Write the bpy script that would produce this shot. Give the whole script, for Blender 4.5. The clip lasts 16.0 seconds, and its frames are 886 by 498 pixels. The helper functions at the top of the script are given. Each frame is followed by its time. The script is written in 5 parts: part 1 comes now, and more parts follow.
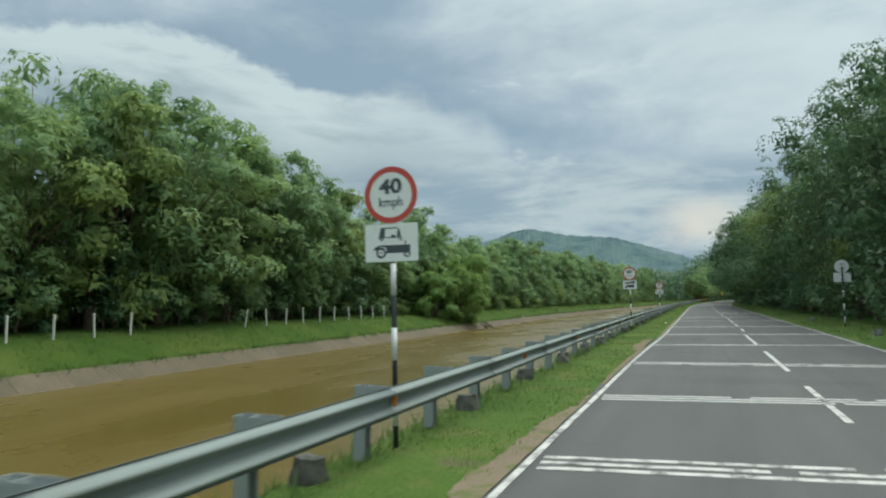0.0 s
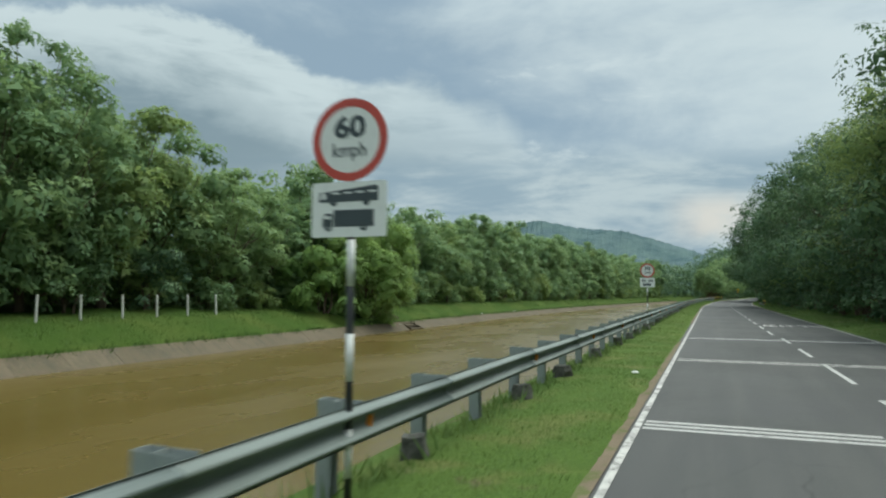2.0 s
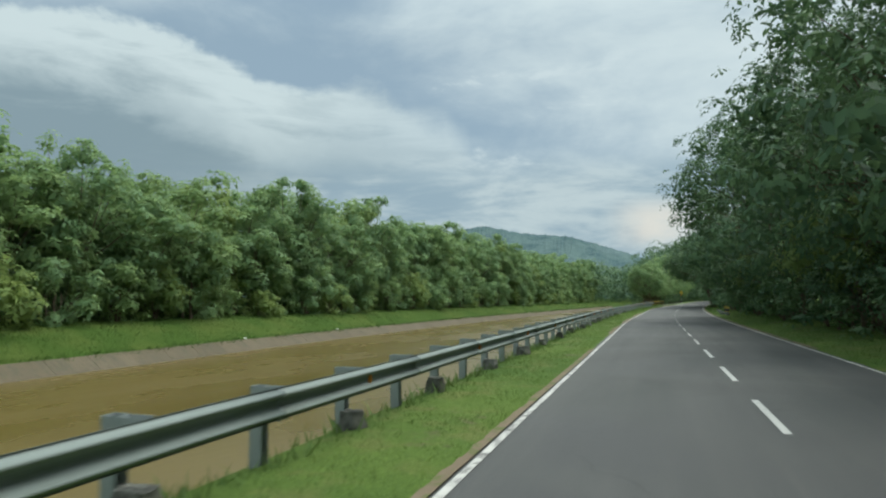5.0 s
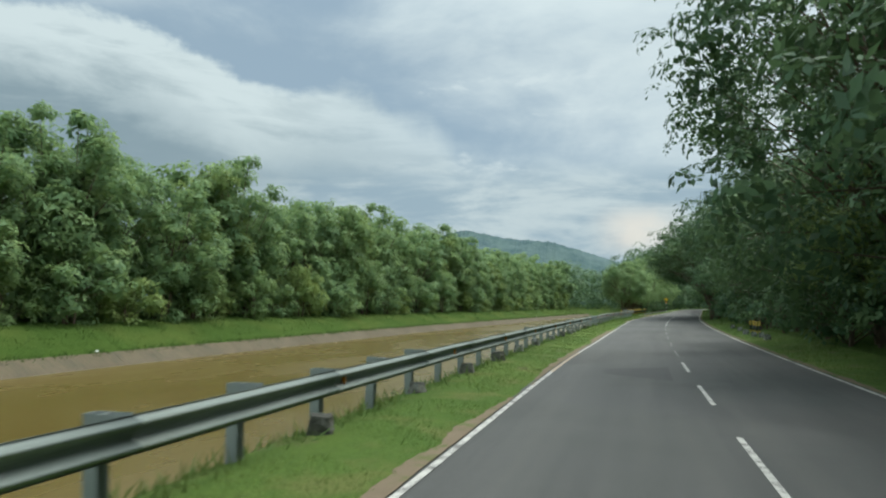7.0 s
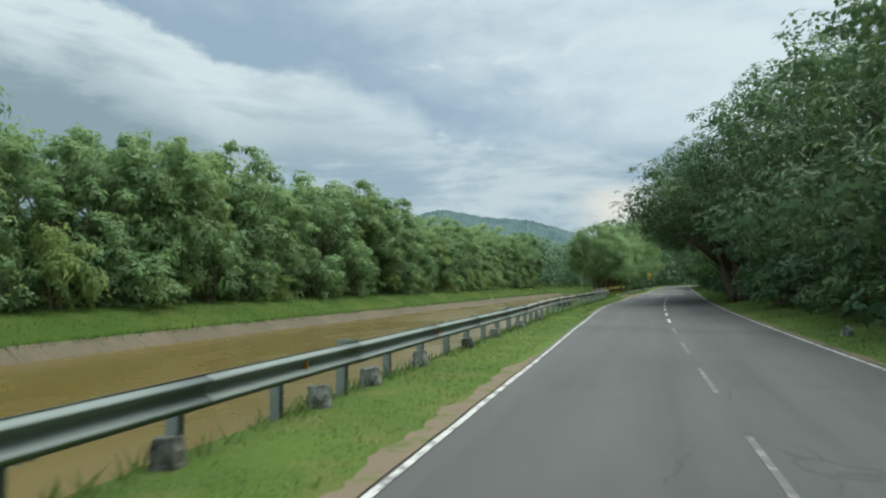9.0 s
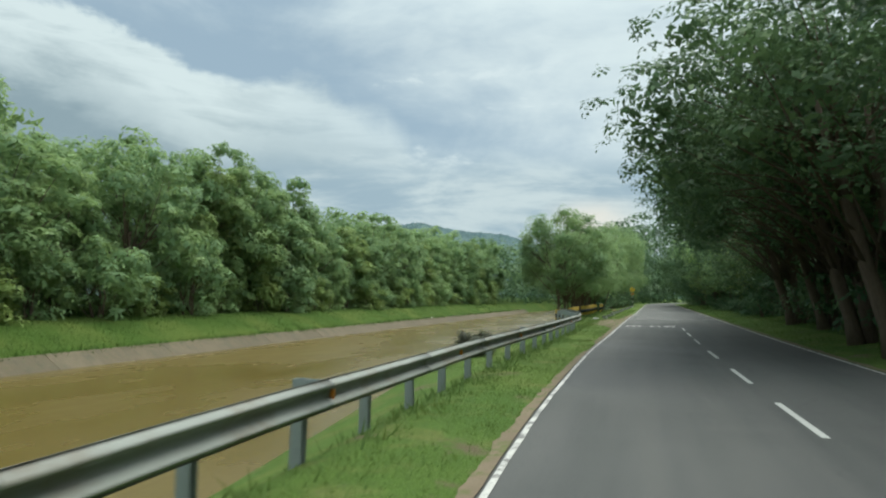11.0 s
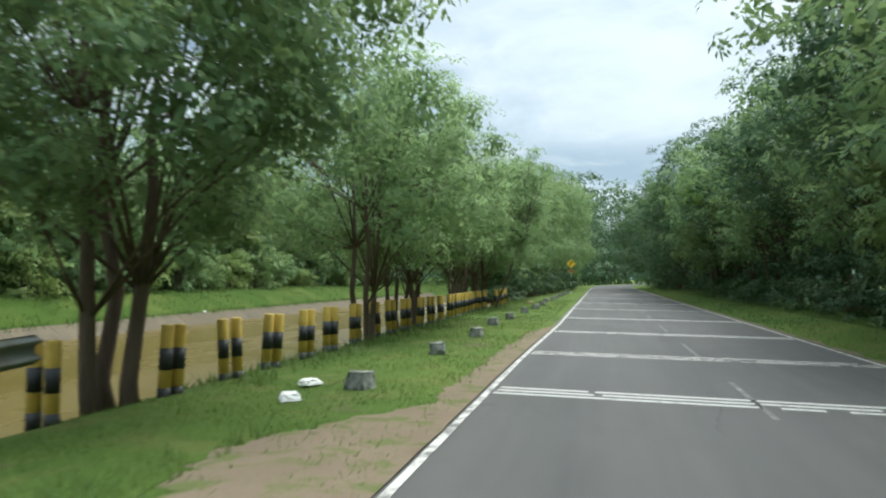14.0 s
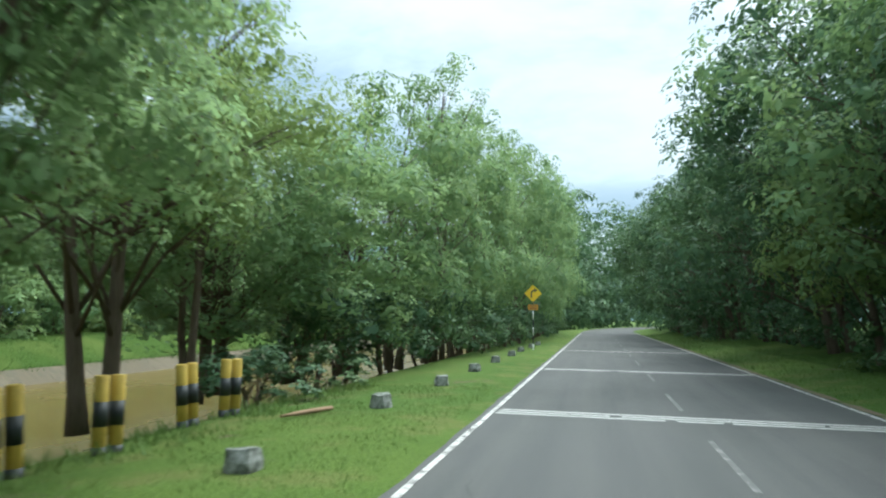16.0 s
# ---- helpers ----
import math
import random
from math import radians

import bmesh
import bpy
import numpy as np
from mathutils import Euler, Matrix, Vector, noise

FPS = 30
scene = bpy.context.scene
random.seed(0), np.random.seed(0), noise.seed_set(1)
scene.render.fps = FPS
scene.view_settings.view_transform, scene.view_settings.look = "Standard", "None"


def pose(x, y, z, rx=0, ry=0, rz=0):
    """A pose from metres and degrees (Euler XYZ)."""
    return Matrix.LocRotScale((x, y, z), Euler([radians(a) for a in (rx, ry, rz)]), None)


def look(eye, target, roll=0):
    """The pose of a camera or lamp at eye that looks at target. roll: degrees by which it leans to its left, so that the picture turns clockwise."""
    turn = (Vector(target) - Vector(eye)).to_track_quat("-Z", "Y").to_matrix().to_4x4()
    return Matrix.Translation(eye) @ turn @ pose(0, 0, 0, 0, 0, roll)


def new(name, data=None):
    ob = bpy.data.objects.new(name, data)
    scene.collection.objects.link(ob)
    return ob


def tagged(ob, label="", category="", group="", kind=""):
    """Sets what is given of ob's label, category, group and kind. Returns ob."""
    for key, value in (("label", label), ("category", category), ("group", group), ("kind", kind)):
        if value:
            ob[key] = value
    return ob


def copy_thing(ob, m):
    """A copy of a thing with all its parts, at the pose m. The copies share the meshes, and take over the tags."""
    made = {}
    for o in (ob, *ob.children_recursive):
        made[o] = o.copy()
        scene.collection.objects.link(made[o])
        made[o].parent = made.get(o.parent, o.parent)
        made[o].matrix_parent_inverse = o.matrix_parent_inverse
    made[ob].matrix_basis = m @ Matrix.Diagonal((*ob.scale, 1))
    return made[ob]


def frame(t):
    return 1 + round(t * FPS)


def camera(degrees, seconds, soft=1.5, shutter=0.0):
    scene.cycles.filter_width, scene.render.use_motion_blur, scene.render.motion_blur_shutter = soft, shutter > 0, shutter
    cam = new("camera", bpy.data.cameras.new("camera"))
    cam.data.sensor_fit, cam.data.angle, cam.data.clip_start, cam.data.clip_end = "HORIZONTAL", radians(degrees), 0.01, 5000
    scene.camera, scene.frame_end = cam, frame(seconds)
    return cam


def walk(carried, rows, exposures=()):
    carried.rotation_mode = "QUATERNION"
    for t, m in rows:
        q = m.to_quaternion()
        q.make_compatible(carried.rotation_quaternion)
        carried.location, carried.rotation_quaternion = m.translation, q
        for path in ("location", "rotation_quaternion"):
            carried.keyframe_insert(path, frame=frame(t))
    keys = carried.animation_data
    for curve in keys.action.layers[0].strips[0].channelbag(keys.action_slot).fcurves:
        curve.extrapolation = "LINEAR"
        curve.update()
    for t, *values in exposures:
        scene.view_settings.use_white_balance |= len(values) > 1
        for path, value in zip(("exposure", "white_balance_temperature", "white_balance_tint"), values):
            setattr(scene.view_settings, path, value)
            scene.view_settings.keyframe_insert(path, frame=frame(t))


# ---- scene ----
# ------------------------------------------------------------ camera and its way
cam = camera(63.6, 16.0, soft=2.1, shutter=0.15)
# seconds, x, y, z, yaw (to the left of +y), pitch (up), roll
ROWS = [
    (0.0, 0.0, 0.0, 1.603, 24.67, 4.22, -1.11),
    (0.25, -0.435, 3.821, 1.584, 24.48, 4.07, -0.93),
    (0.5, -0.865, 7.599, 1.572, 24.94, 3.96, -0.75),
    (1.0, -1.73, 15.167, 1.576, 25.35, 3.79, -0.39),
    (1.5, -2.551, 22.878, 1.574, 25.53, 3.59, -0.24),
    (2.0, -3.37, 31.2, 1.635, 25.52, 3.42, 0.4),
    (2.5, -3.908, 38.638, 1.645, 24.99, 3.68, 0.08),
    (3.0, -4.517, 46.396, 1.635, 24.22, 3.68, 0.05),
    (3.5, -5.119, 53.99, 1.623, 23.37, 3.74, 0.07),
    (4.0, -5.542, 61.53, 1.581, 22.62, 3.92, 0.16),
    (4.5, -5.969, 68.531, 1.585, 21.96, 4.0, -0.26),
    (4.7, -6.152, 71.344, 1.591, 21.67, 3.97, -0.38),
    (5.5, -6.96, 82.793, 1.6, 20.91, 4.02, -0.11),
    (6.2, -7.847, 93.05, 1.603, 20.52, 4.17, 0.09),
    (7.0, -8.764, 104.963, 1.62, 20.01, 4.32, 0.44),
    (7.5, -9.349, 112.39, 1.587, 19.77, 4.53, 0.05),
    (8.0, -10.018, 119.847, 1.607, 19.64, 4.41, -0.37),
    (8.25, -10.317, 123.707, 1.61, 19.51, 3.79, -0.28),
    (8.5, -10.601, 127.602, 1.624, 19.26, 3.56, -0.5),
    (8.75, -10.865, 131.515, 1.6, 18.66, 3.26, -0.64),
    (9.0, -11.133, 135.425, 1.575, 18.36, 2.72, -0.53),
    (9.8, -12.24, 147.679, 1.595, 17.53, 3.18, 0.02),
    (10.6, -13.372, 159.739, 1.603, 16.79, 3.73, 0.08),
    (11.5, -14.302, 173.622, 1.678, 15.6, 3.87, 0.57),
    (12.0, -14.427, 181.532, 1.666, 14.6, 3.95, 0.63),
    (12.25, -14.386, 185.416, 1.621, 14.32, 3.69, 0.53),
    (12.5, -14.346, 189.301, 1.576, 14.04, 3.44, 0.42),
    (13.0, -14.31, 197.068, 1.59, 13.39, 3.47, -0.04),
    (13.25, -14.335, 200.917, 1.587, 13.18, 2.31, -0.44),
    (13.5, -14.358, 204.761, 1.567, 12.78, 1.86, -0.24),
    (13.75, -14.334, 208.626, 1.574, 12.5, 2.15, 0.34),
    (14.0, -14.263, 212.564, 1.525, 12.43, 2.2, 0.59),
    (14.25, -14.158, 216.654, 1.565, 12.35, 3.41, 0.41),
    (14.5, -14.051, 220.759, 1.589, 12.32, 4.42, 0.21),
    (15.0, -13.866, 229.018, 1.609, 12.21, 5.25, 0.34),
    (15.5, -13.789, 237.064, 1.658, 12.17, 5.33, 0.35),
    (16.0, -13.823, 244.98, 1.574, 12.15, 5.5, 0.66),
]
walk(cam, [(t, Matrix.Translation((x, y, z)) @ pose(0, 0, 0, 90 + pitch, 0, yaw) @ pose(0, 0, 0, 0, 0, roll))
           for t, x, y, z, yaw, pitch, roll in ROWS],
     exposures=[(0.0, 0.28, 6200, 3), (4.5, 0.33, 6200, 3), (7.0, 0.42, 6270, 4), (9.0, 0.44, 6180, 4), (11.5, 0.53, 6320, 3), (13.0, 0.58, 6250, 3), (13.5, 0.74, 6150, 7), (14.0, 0.85, 6100, 7), (14.6, 0.55, 6100, 2), (15.0, 0.68, 6000, 0), (15.5, 0.88, 5820, 1), (16.0, 1.04, 5760, 2)])

# ------------------------------------------------------------ sky and sun
SUN_AZ, SUN_EL = 24.0, 60.0      # degrees to the right of +y, above the horizon
world = bpy.data.worlds.new("sky")
scene.world = world
world.use_nodes = True


class Nodes:
    """A short way to write node trees."""

    def __init__(self, tree):
        self.tree = tree
        tree.nodes.clear()

    def add(self, kind, **values):
        node = self.tree.nodes.new(kind)
        for key, value in values.items():
            if key == "op":
                node.operation = value
            elif key == "blend":
                node.blend_type = value
            elif key == "mode":
                node.data_type = value
        return node

    def put(self, socket, value):
        if hasattr(value, "is_output"):
            self.tree.links.new(value, socket)
        else:
            socket.default_value = value

    def math(self, op, a, b=0.0, c=0.0):
        node = self.add("ShaderNodeMath", op=op)
        for n, v in enumerate((a, b, c)):
            self.put(node.inputs[n], v)
        return node.outputs[0]

    def dot(self, a, b):
        node = self.add("ShaderNodeVectorMath", op="DOT_PRODUCT")
        self.put(node.inputs[0], a), self.put(node.inputs[1], b)
        return node.outputs["Value"]

    def scale(self, vector, by):
        node = self.add("ShaderNodeMapping")
        self.put(node.inputs["Vector"], vector)
        node.inputs["Scale"].default_value = by
        return node.outputs[0]

    def noise(self, vector, size, detail=4.0, rough=0.55, bend=0.0):
        node = self.add("ShaderNodeTexNoise")
        if vector is not None:
            self.put(node.inputs["Vector"], vector)
        node.inputs["Scale"].default_value, node.inputs["Detail"].default_value = size, detail
        node.inputs["Roughness"].default_value, node.inputs["Distortion"].default_value = rough, bend
        return node.outputs[0]

    def step(self, value, low, high, to_low=0.0, to_high=1.0):
        node = self.add("ShaderNodeMapRange")
        node.interpolation_type = "SMOOTHSTEP"
        for n, v in enumerate((value, low, high, to_low, to_high)):
            self.put(node.inputs[n], v)
        return node.outputs[0]

    def mix(self, factor, a, b, blend="MIX"):
        node = self.add("ShaderNodeMix", mode="RGBA", blend=blend)
        self.put(node.inputs[0], factor), self.put(node.inputs[6], a), self.put(node.inputs[7], b)
        return node.outputs[2]

    def bump(self, height, strength, distance):
        node = self.add("ShaderNodeBump")
        self.put(node.inputs["Height"], height)
        node.inputs["Strength"].default_value, node.inputs["Distance"].default_value = strength, distance
        return node.outputs[0]


def rgb(r, g, b):
    return (r, g, b, 1.0)


n = Nodes(world.node_tree)
way = n.add("ShaderNodeTexCoord").outputs["Generated"]
air = n.add("ShaderNodeTexSky")
air.sky_type, air.sun_disc = "NISHITA", False
air.sun_elevation, air.sun_rotation = radians(SUN_EL), radians(SUN_AZ)
clear = n.mix(1.0, air.outputs[0], rgb(0.05, 0.05, 0.05), "MULTIPLY")
axes = n.add("ShaderNodeSeparateXYZ")
n.put(axes.inputs[0], way)
turn_az = n.math("MULTIPLY", n.math("ARCTAN2", axes.outputs[0], axes.outputs[1]), 180 / math.pi)      # degrees to the right of +y
rise_el = n.math("MULTIPLY", n.math("ARCSINE", axes.outputs[2]), 180 / math.pi)                       # degrees above the horizon


def ramp(value, points):
    """A height that runs from point to point along a value."""
    total = points[0][1]
    for (x0, h0), (x1, h1) in zip(points, points[1:]):
        node = n.add("ShaderNodeMapRange")
        for k, v in enumerate((value, x0, x1, 0.0, h1 - h0)):
            n.put(node.inputs[k], v)
        total = n.math("ADD", node.outputs[0], total)
    return total


flat = n.scale(way, (1.0, 1.0, 3.2))                      # clouds drawn out along the horizon
billow = n.noise(n.scale(way, (1.0, 1.0, 1.9)), 3.1, 7.0, 0.56, 0.35)
puffs = n.noise(n.scale(way, (1.0, 1.0, 1.5)), 9.0, 8.0, 0.58, 0.25)
streak = n.noise(n.scale(way, (1.0, 1.0, 5.5)), 3.0, 6.0, 0.58, 0.5)
wisps = n.noise(flat, 7.5, 6.0, 0.6, 0.3)
# high thin cloud over a blue-grey sky, brighter towards the hidden sun
blue = n.mix(0.75, clear, rgb(0.29, 0.37, 0.44))
veil = ramp(turn_az, ((-60, 0.42), (-46, 0.26), (-40, 0.02), (-29, 0.0), (-24, 0.40), (-16, 0.58), (-4, 0.66), (10, 0.75), (24, 0.9)))
veil = n.math("ADD", veil, ramp(rise_el, ((12, -0.20), (16, -0.16), (20, 0.05), (26, 0.25), (45, 0.35))))
veil = n.math("ADD", veil, n.math("MULTIPLY", n.math("SUBTRACT", billow, 0.5), 2.0))
veil = n.math("ADD", veil, n.math("MULTIPLY", n.math("SUBTRACT", wisps, 0.5), 0.5))
col = n.mix(n.step(veil, 0.02, 0.95), blue, rgb(0.515, 0.57, 0.59))
# small torn clouds
torn = n.math("MULTIPLY", n.step(wisps, 0.58, 0.68), n.math("MULTIPLY", n.step(turn_az, -30.0, -20.0), n.step(rise_el, 20.0, 17.0)))
col = n.mix(n.math("MULTIPLY", torn, 0.55), col, rgb(0.53, 0.58, 0.60))
# the bank of cloud, whose billowing upper edge falls from the left towards the road
crest = ramp(turn_az, ((-75, 17.0), (-54, 19.6), (-47, 20.4), (-44.5, 20.6), (-41.5, 19.6), (-39, 18.4), (-35.8, 17.1), (-31, 16.9), (-26, 17.1), (-23.8, 15.6), (-21, 14.9),
                       (-19, 12.8), (-15.8, 11.9), (-12.6, 12.3), (-7.7, 11.8), (-3.8, 10.9), (8, 10.0), (40, 8.0)))
below = n.math("SUBTRACT", crest, rise_el)                # degrees under the crest
below = n.math("ADD", below, n.math("MULTIPLY", n.math("SUBTRACT", puffs, 0.5), 5.0))
below = n.math("ADD", below, n.math("MULTIPLY", n.math("SUBTRACT", streak, 0.5), 1.6))
soft_edge = n.step(turn_az, -34.0, -18.0, 0.75, 3.0)
bank = n.math("MULTIPLY", n.step(below, -0.25, soft_edge), ramp(turn_az, ((-34, 1.0), (-22, 0.72), (-6, 0.62), (30, 0.0))))
depth = n.math("ADD", below, n.math("MULTIPLY", n.math("SUBTRACT", streak, 0.5), 11.0))
depth = n.math("ADD", depth, n.math("MULTIPLY", n.math("SUBTRACT", puffs, 0.5), -9.0))
lit = rgb(0.50, 0.557, 0.57)
shaded = n.mix(n.step(turn_az, -40.0, -16.0), rgb(0.205, 0.265, 0.30), rgb(0.33, 0.395, 0.43))
white = n.mix(n.step(depth, 1.8, 8.0), lit, shaded)
white = n.mix(n.math("MULTIPLY", n.step(streak, 0.50, 0.36), 0.35), white, rgb(0.24, 0.30, 0.335))
col = n.mix(bank, col, white)
# paler bands and blue slits low over the woods
low = n.math("MULTIPLY", n.step(rise_el, 12.0, 8.5), n.step(turn_az, -46.0, -26.0))
band = n.step(n.math("ADD", streak, n.math("MULTIPLY", n.math("SUBTRACT", wisps, 0.5), 0.6)), 0.40, 0.62)
col = n.mix(n.math("MULTIPLY", low, 0.85), col, n.mix(band, rgb(0.25, 0.325, 0.385), rgb(0.43, 0.485, 0.505)))
warm = n.math("MULTIPLY", n.step(n.math("ABSOLUTE", n.math("ADD", turn_az, 4.5)), 4.5, 0.5), n.step(n.math("ABSOLUTE", n.math("SUBTRACT", rise_el, 5.6)), 2.6, 0.4))
col = n.mix(n.math("MULTIPLY", warm, n.step(puffs, 0.35, 0.6, 0.25, 0.85)), col, rgb(0.62, 0.575, 0.52))
# thinner cloud round the hidden sun
sun_way = Vector((math.sin(radians(SUN_AZ)) * math.cos(radians(SUN_EL)), math.cos(radians(SUN_AZ)) * math.cos(radians(SUN_EL)), math.sin(radians(SUN_EL))))
glow = n.step(n.dot(way, tuple(sun_way)), 0.76, 1.06)
bright = n.math("MULTIPLY", n.step(turn_az, 0.0, 16.0), n.step(rise_el, 13.0, 24.0))      # thin cloud lit from behind
col = n.mix(n.math("MULTIPLY", bright, n.step(billow, 0.3, 0.6, 0.35, 0.8)), col, rgb(0.72, 0.76, 0.775))
col = n.mix(glow, col, rgb(1.0, 1.01, 1.0))
lift = ramp(rise_el, ((20, 1.0), (32, 1.15), (60, 2.3), (90, 2.5)))      # an overcast sky is brightest overhead
back = n.add("ShaderNodeBackground")
n.put(back.inputs["Color"], col)
n.put(back.inputs["Strength"], lift)
n.tree.links.new(back.outputs[0], n.add("ShaderNodeOutputWorld").inputs["Surface"])

sun = new("sun", bpy.data.lights.new("sun", "SUN"))
sun.data.energy, sun.data.angle, sun.data.color = 2.3, radians(40), (1.0, 0.95, 0.86)
sun.matrix_world = look(sun_way * 100, (0, 0, 0))

# ------------------------------------------------------------ materials
def material(name, build, rough=0.8, metal=0.0, gloss=0.5):
    """build(nodes, where) returns colour, and if it has them roughness and a normal."""
    m = bpy.data.materials.new(name)
    m.use_nodes = True
    k = Nodes(m.node_tree)
    where = k.add("ShaderNodeTexCoord").outputs["Object"]
    got = build(k, where)
    colour, roughness, normal = (got + (None, None))[:3] if isinstance(got, tuple) and not isinstance(got[0], float) else (got, None, None)
    shader = k.add("ShaderNodeBsdfPrincipled")
    k.put(shader.inputs["Base Color"], colour)
    k.put(shader.inputs["Roughness"], rough if roughness is None else roughness)
    shader.inputs["Metallic"].default_value = metal
    shader.inputs["Specular IOR Level"].default_value = gloss
    if normal is not None:
        k.put(shader.inputs["Normal"], normal)
    k.tree.links.new(shader.outputs[0], k.add("ShaderNodeOutputMaterial").inputs["Surface"])
    return m


def random_of(k, per="Island"):
    if per == "Island":
        return k.add("ShaderNodeNewGeometry").outputs["Random Per Island"]
    return k.add("ShaderNodeObjectInfo").outputs["Random"]


def asphalt(k, p):
    lane = k.add("ShaderNodeTexCoord").outputs["UV"]             # offset and distance along the road
    grain = k.noise(p, 90.0, 3.0)
    patch = k.noise(k.scale(p, (1.0, 0.12, 1.0)), 0.9, 5.0)
    blot = k.noise(p, 0.16, 5.0, 0.6, 0.6)
    smear = k.noise(k.scale(lane, (2.2, 0.05, 1.0)), 1.0, 5.0, 0.6)
    c = k.mix(k.step(patch, 0.3, 0.75), rgb(0.050, 0.053, 0.050), rgb(0.070, 0.070, 0.067))
    c = k.mix(k.step(blot, 0.48, 0.70), c, rgb(0.038, 0.039, 0.039))
    c = k.mix(k.math("MULTIPLY", k.step(smear, 0.45, 0.75), 0.45), c, rgb(0.083, 0.082, 0.075))
    c = k.mix(k.math("MULTIPLY", k.step(smear, 0.50, 0.25), 0.5), c, rgb(0.036, 0.038, 0.038))
    c = k.mix(k.math("MULTIPLY", k.step(grain, 0.45, 0.8), 0.45), c, rgb(0.099, 0.096, 0.090))
    c = k.mix(k.math("MULTIPLY", k.step(k.noise(p, 260.0, 1.0), 0.5, 0.8), 0.3), c, rgb(0.031, 0.031, 0.031))
    crack = k.add("ShaderNodeTexVoronoi")                    # a few hairline cracks
    crack.feature = "DISTANCE_TO_EDGE"
    bent = k.add("ShaderNodeMix", mode="VECTOR")
    bent.inputs[0].default_value = 0.12
    k.put(bent.inputs[4], k.scale(p, (0.4, 0.2, 1.0)))
    wobble = k.add("ShaderNodeTexNoise")
    k.put(wobble.inputs["Vector"], p)
    wobble.inputs["Scale"].default_value = 1.4
    k.put(bent.inputs[5], wobble.outputs[1])
    k.put(crack.inputs["Vector"], bent.outputs[1])
    crack.inputs["Scale"].default_value = 1.0
    line = k.math("MULTIPLY", k.step(crack.outputs["Distance"], 0.007, 0.002), k.step(k.noise(p, 0.35, 3.0), 0.56, 0.66))
    c = k.mix(k.math("MULTIPLY", line, 0.4), c, rgb(0.019, 0.019, 0.019))
    return c, k.step(blot, 0.3, 0.8, 0.85, 0.62), k.bump(grain, 0.35, 0.01)


def new_asphalt(k, p):
    a, b = k.noise(p, 2.0, 5.0), k.noise(p, 90.0, 3.0)
    c = k.mix(a, rgb(0.045, 0.045, 0.045), rgb(0.056, 0.058, 0.056))
    return k.mix(k.math("MULTIPLY", k.step(b, 0.5, 0.8), 0.4), c, rgb(0.061, 0.061, 0.059)), None, k.bump(b, 0.3, 0.008)


def road_paint(k, p):
    wear = k.math("ADD", k.noise(p, 5.0, 6.0, 0.7), k.math("MULTIPLY", k.noise(p, 60.0, 2.0), 0.25))
    c = k.mix(k.noise(p, 9.0), rgb(0.342, 0.342, 0.318), rgb(0.461, 0.461, 0.433))
    return k.mix(k.step(wear, 0.66, 0.84), c, rgb(0.092, 0.092, 0.087)), None, k.bump(wear, 0.2, 0.006)


def thin_paint(k, p):
    wear = k.math("ADD", k.noise(p, 3.2, 6.0, 0.7), k.math("MULTIPLY", k.noise(p, 45.0, 2.0), 0.25))
    c = k.mix(k.noise(p, 9.0), rgb(0.365, 0.358, 0.326), rgb(0.493, 0.485, 0.453))
    return k.mix(k.step(wear, 0.58, 0.74), c, rgb(0.100, 0.097, 0.092)), None, k.bump(wear, 0.2, 0.006)


def faded_paint(k, p):
    wear = k.math("ADD", k.noise(p, 2.6, 6.0, 0.7), k.math("MULTIPLY", k.noise(p, 45.0, 2.0), 0.25))
    c = k.mix(k.noise(p, 9.0), rgb(0.199, 0.195, 0.179), rgb(0.286, 0.283, 0.262))
    return k.mix(k.step(wear, 0.46, 0.62), c, rgb(0.078, 0.078, 0.074)), None, k.bump(wear, 0.2, 0.006)


def old_zinc(k, p):
    a, b = k.noise(k.scale(p, (1.0, 0.25, 4.0)), 2.0, 6.0), k.noise(p, 30.0, 3.0)
    c = k.mix(a, rgb(0.187, 0.204, 0.187), rgb(0.264, 0.281, 0.259))
    rust = k.step(k.noise(p, 1.4, 7.0, 0.7), 0.46, 0.66)
    return k.mix(k.math("MULTIPLY", rust, 0.5), c, rgb(0.128, 0.089, 0.055)), k.step(a, 0.3, 0.7, 0.6, 0.75), k.bump(b, 0.1, 0.01)


def turf(k, p):
    big, mid, fine = k.noise(p, 0.16, 4.0), k.noise(p, 1.3, 5.0), k.noise(p, 22.0, 4.0, 0.7)
    c = k.mix(mid, rgb(0.051, 0.100, 0.016), rgb(0.090, 0.153, 0.027))
    c = k.mix(k.step(big, 0.35, 0.7), c, rgb(0.105, 0.160, 0.029))
    c = k.mix(k.math("MULTIPLY", k.step(fine, 0.35, 0.75), 0.55), c, rgb(0.013, 0.036, 0.007))
    c = k.mix(k.math("MULTIPLY", k.step(k.noise(p, 0.9, 5.0, 0.6), 0.48, 0.68), 0.48), c, rgb(0.160, 0.15, 0.055))
    soil = k.step(k.math("ADD", k.noise(p, 0.55, 6.0, 0.65), k.math("MULTIPLY", fine, 0.12)), 0.66, 0.75)
    return k.mix(soil, c, rgb(0.115, 0.098, 0.056)), None, k.bump(fine, 0.9, 0.06)


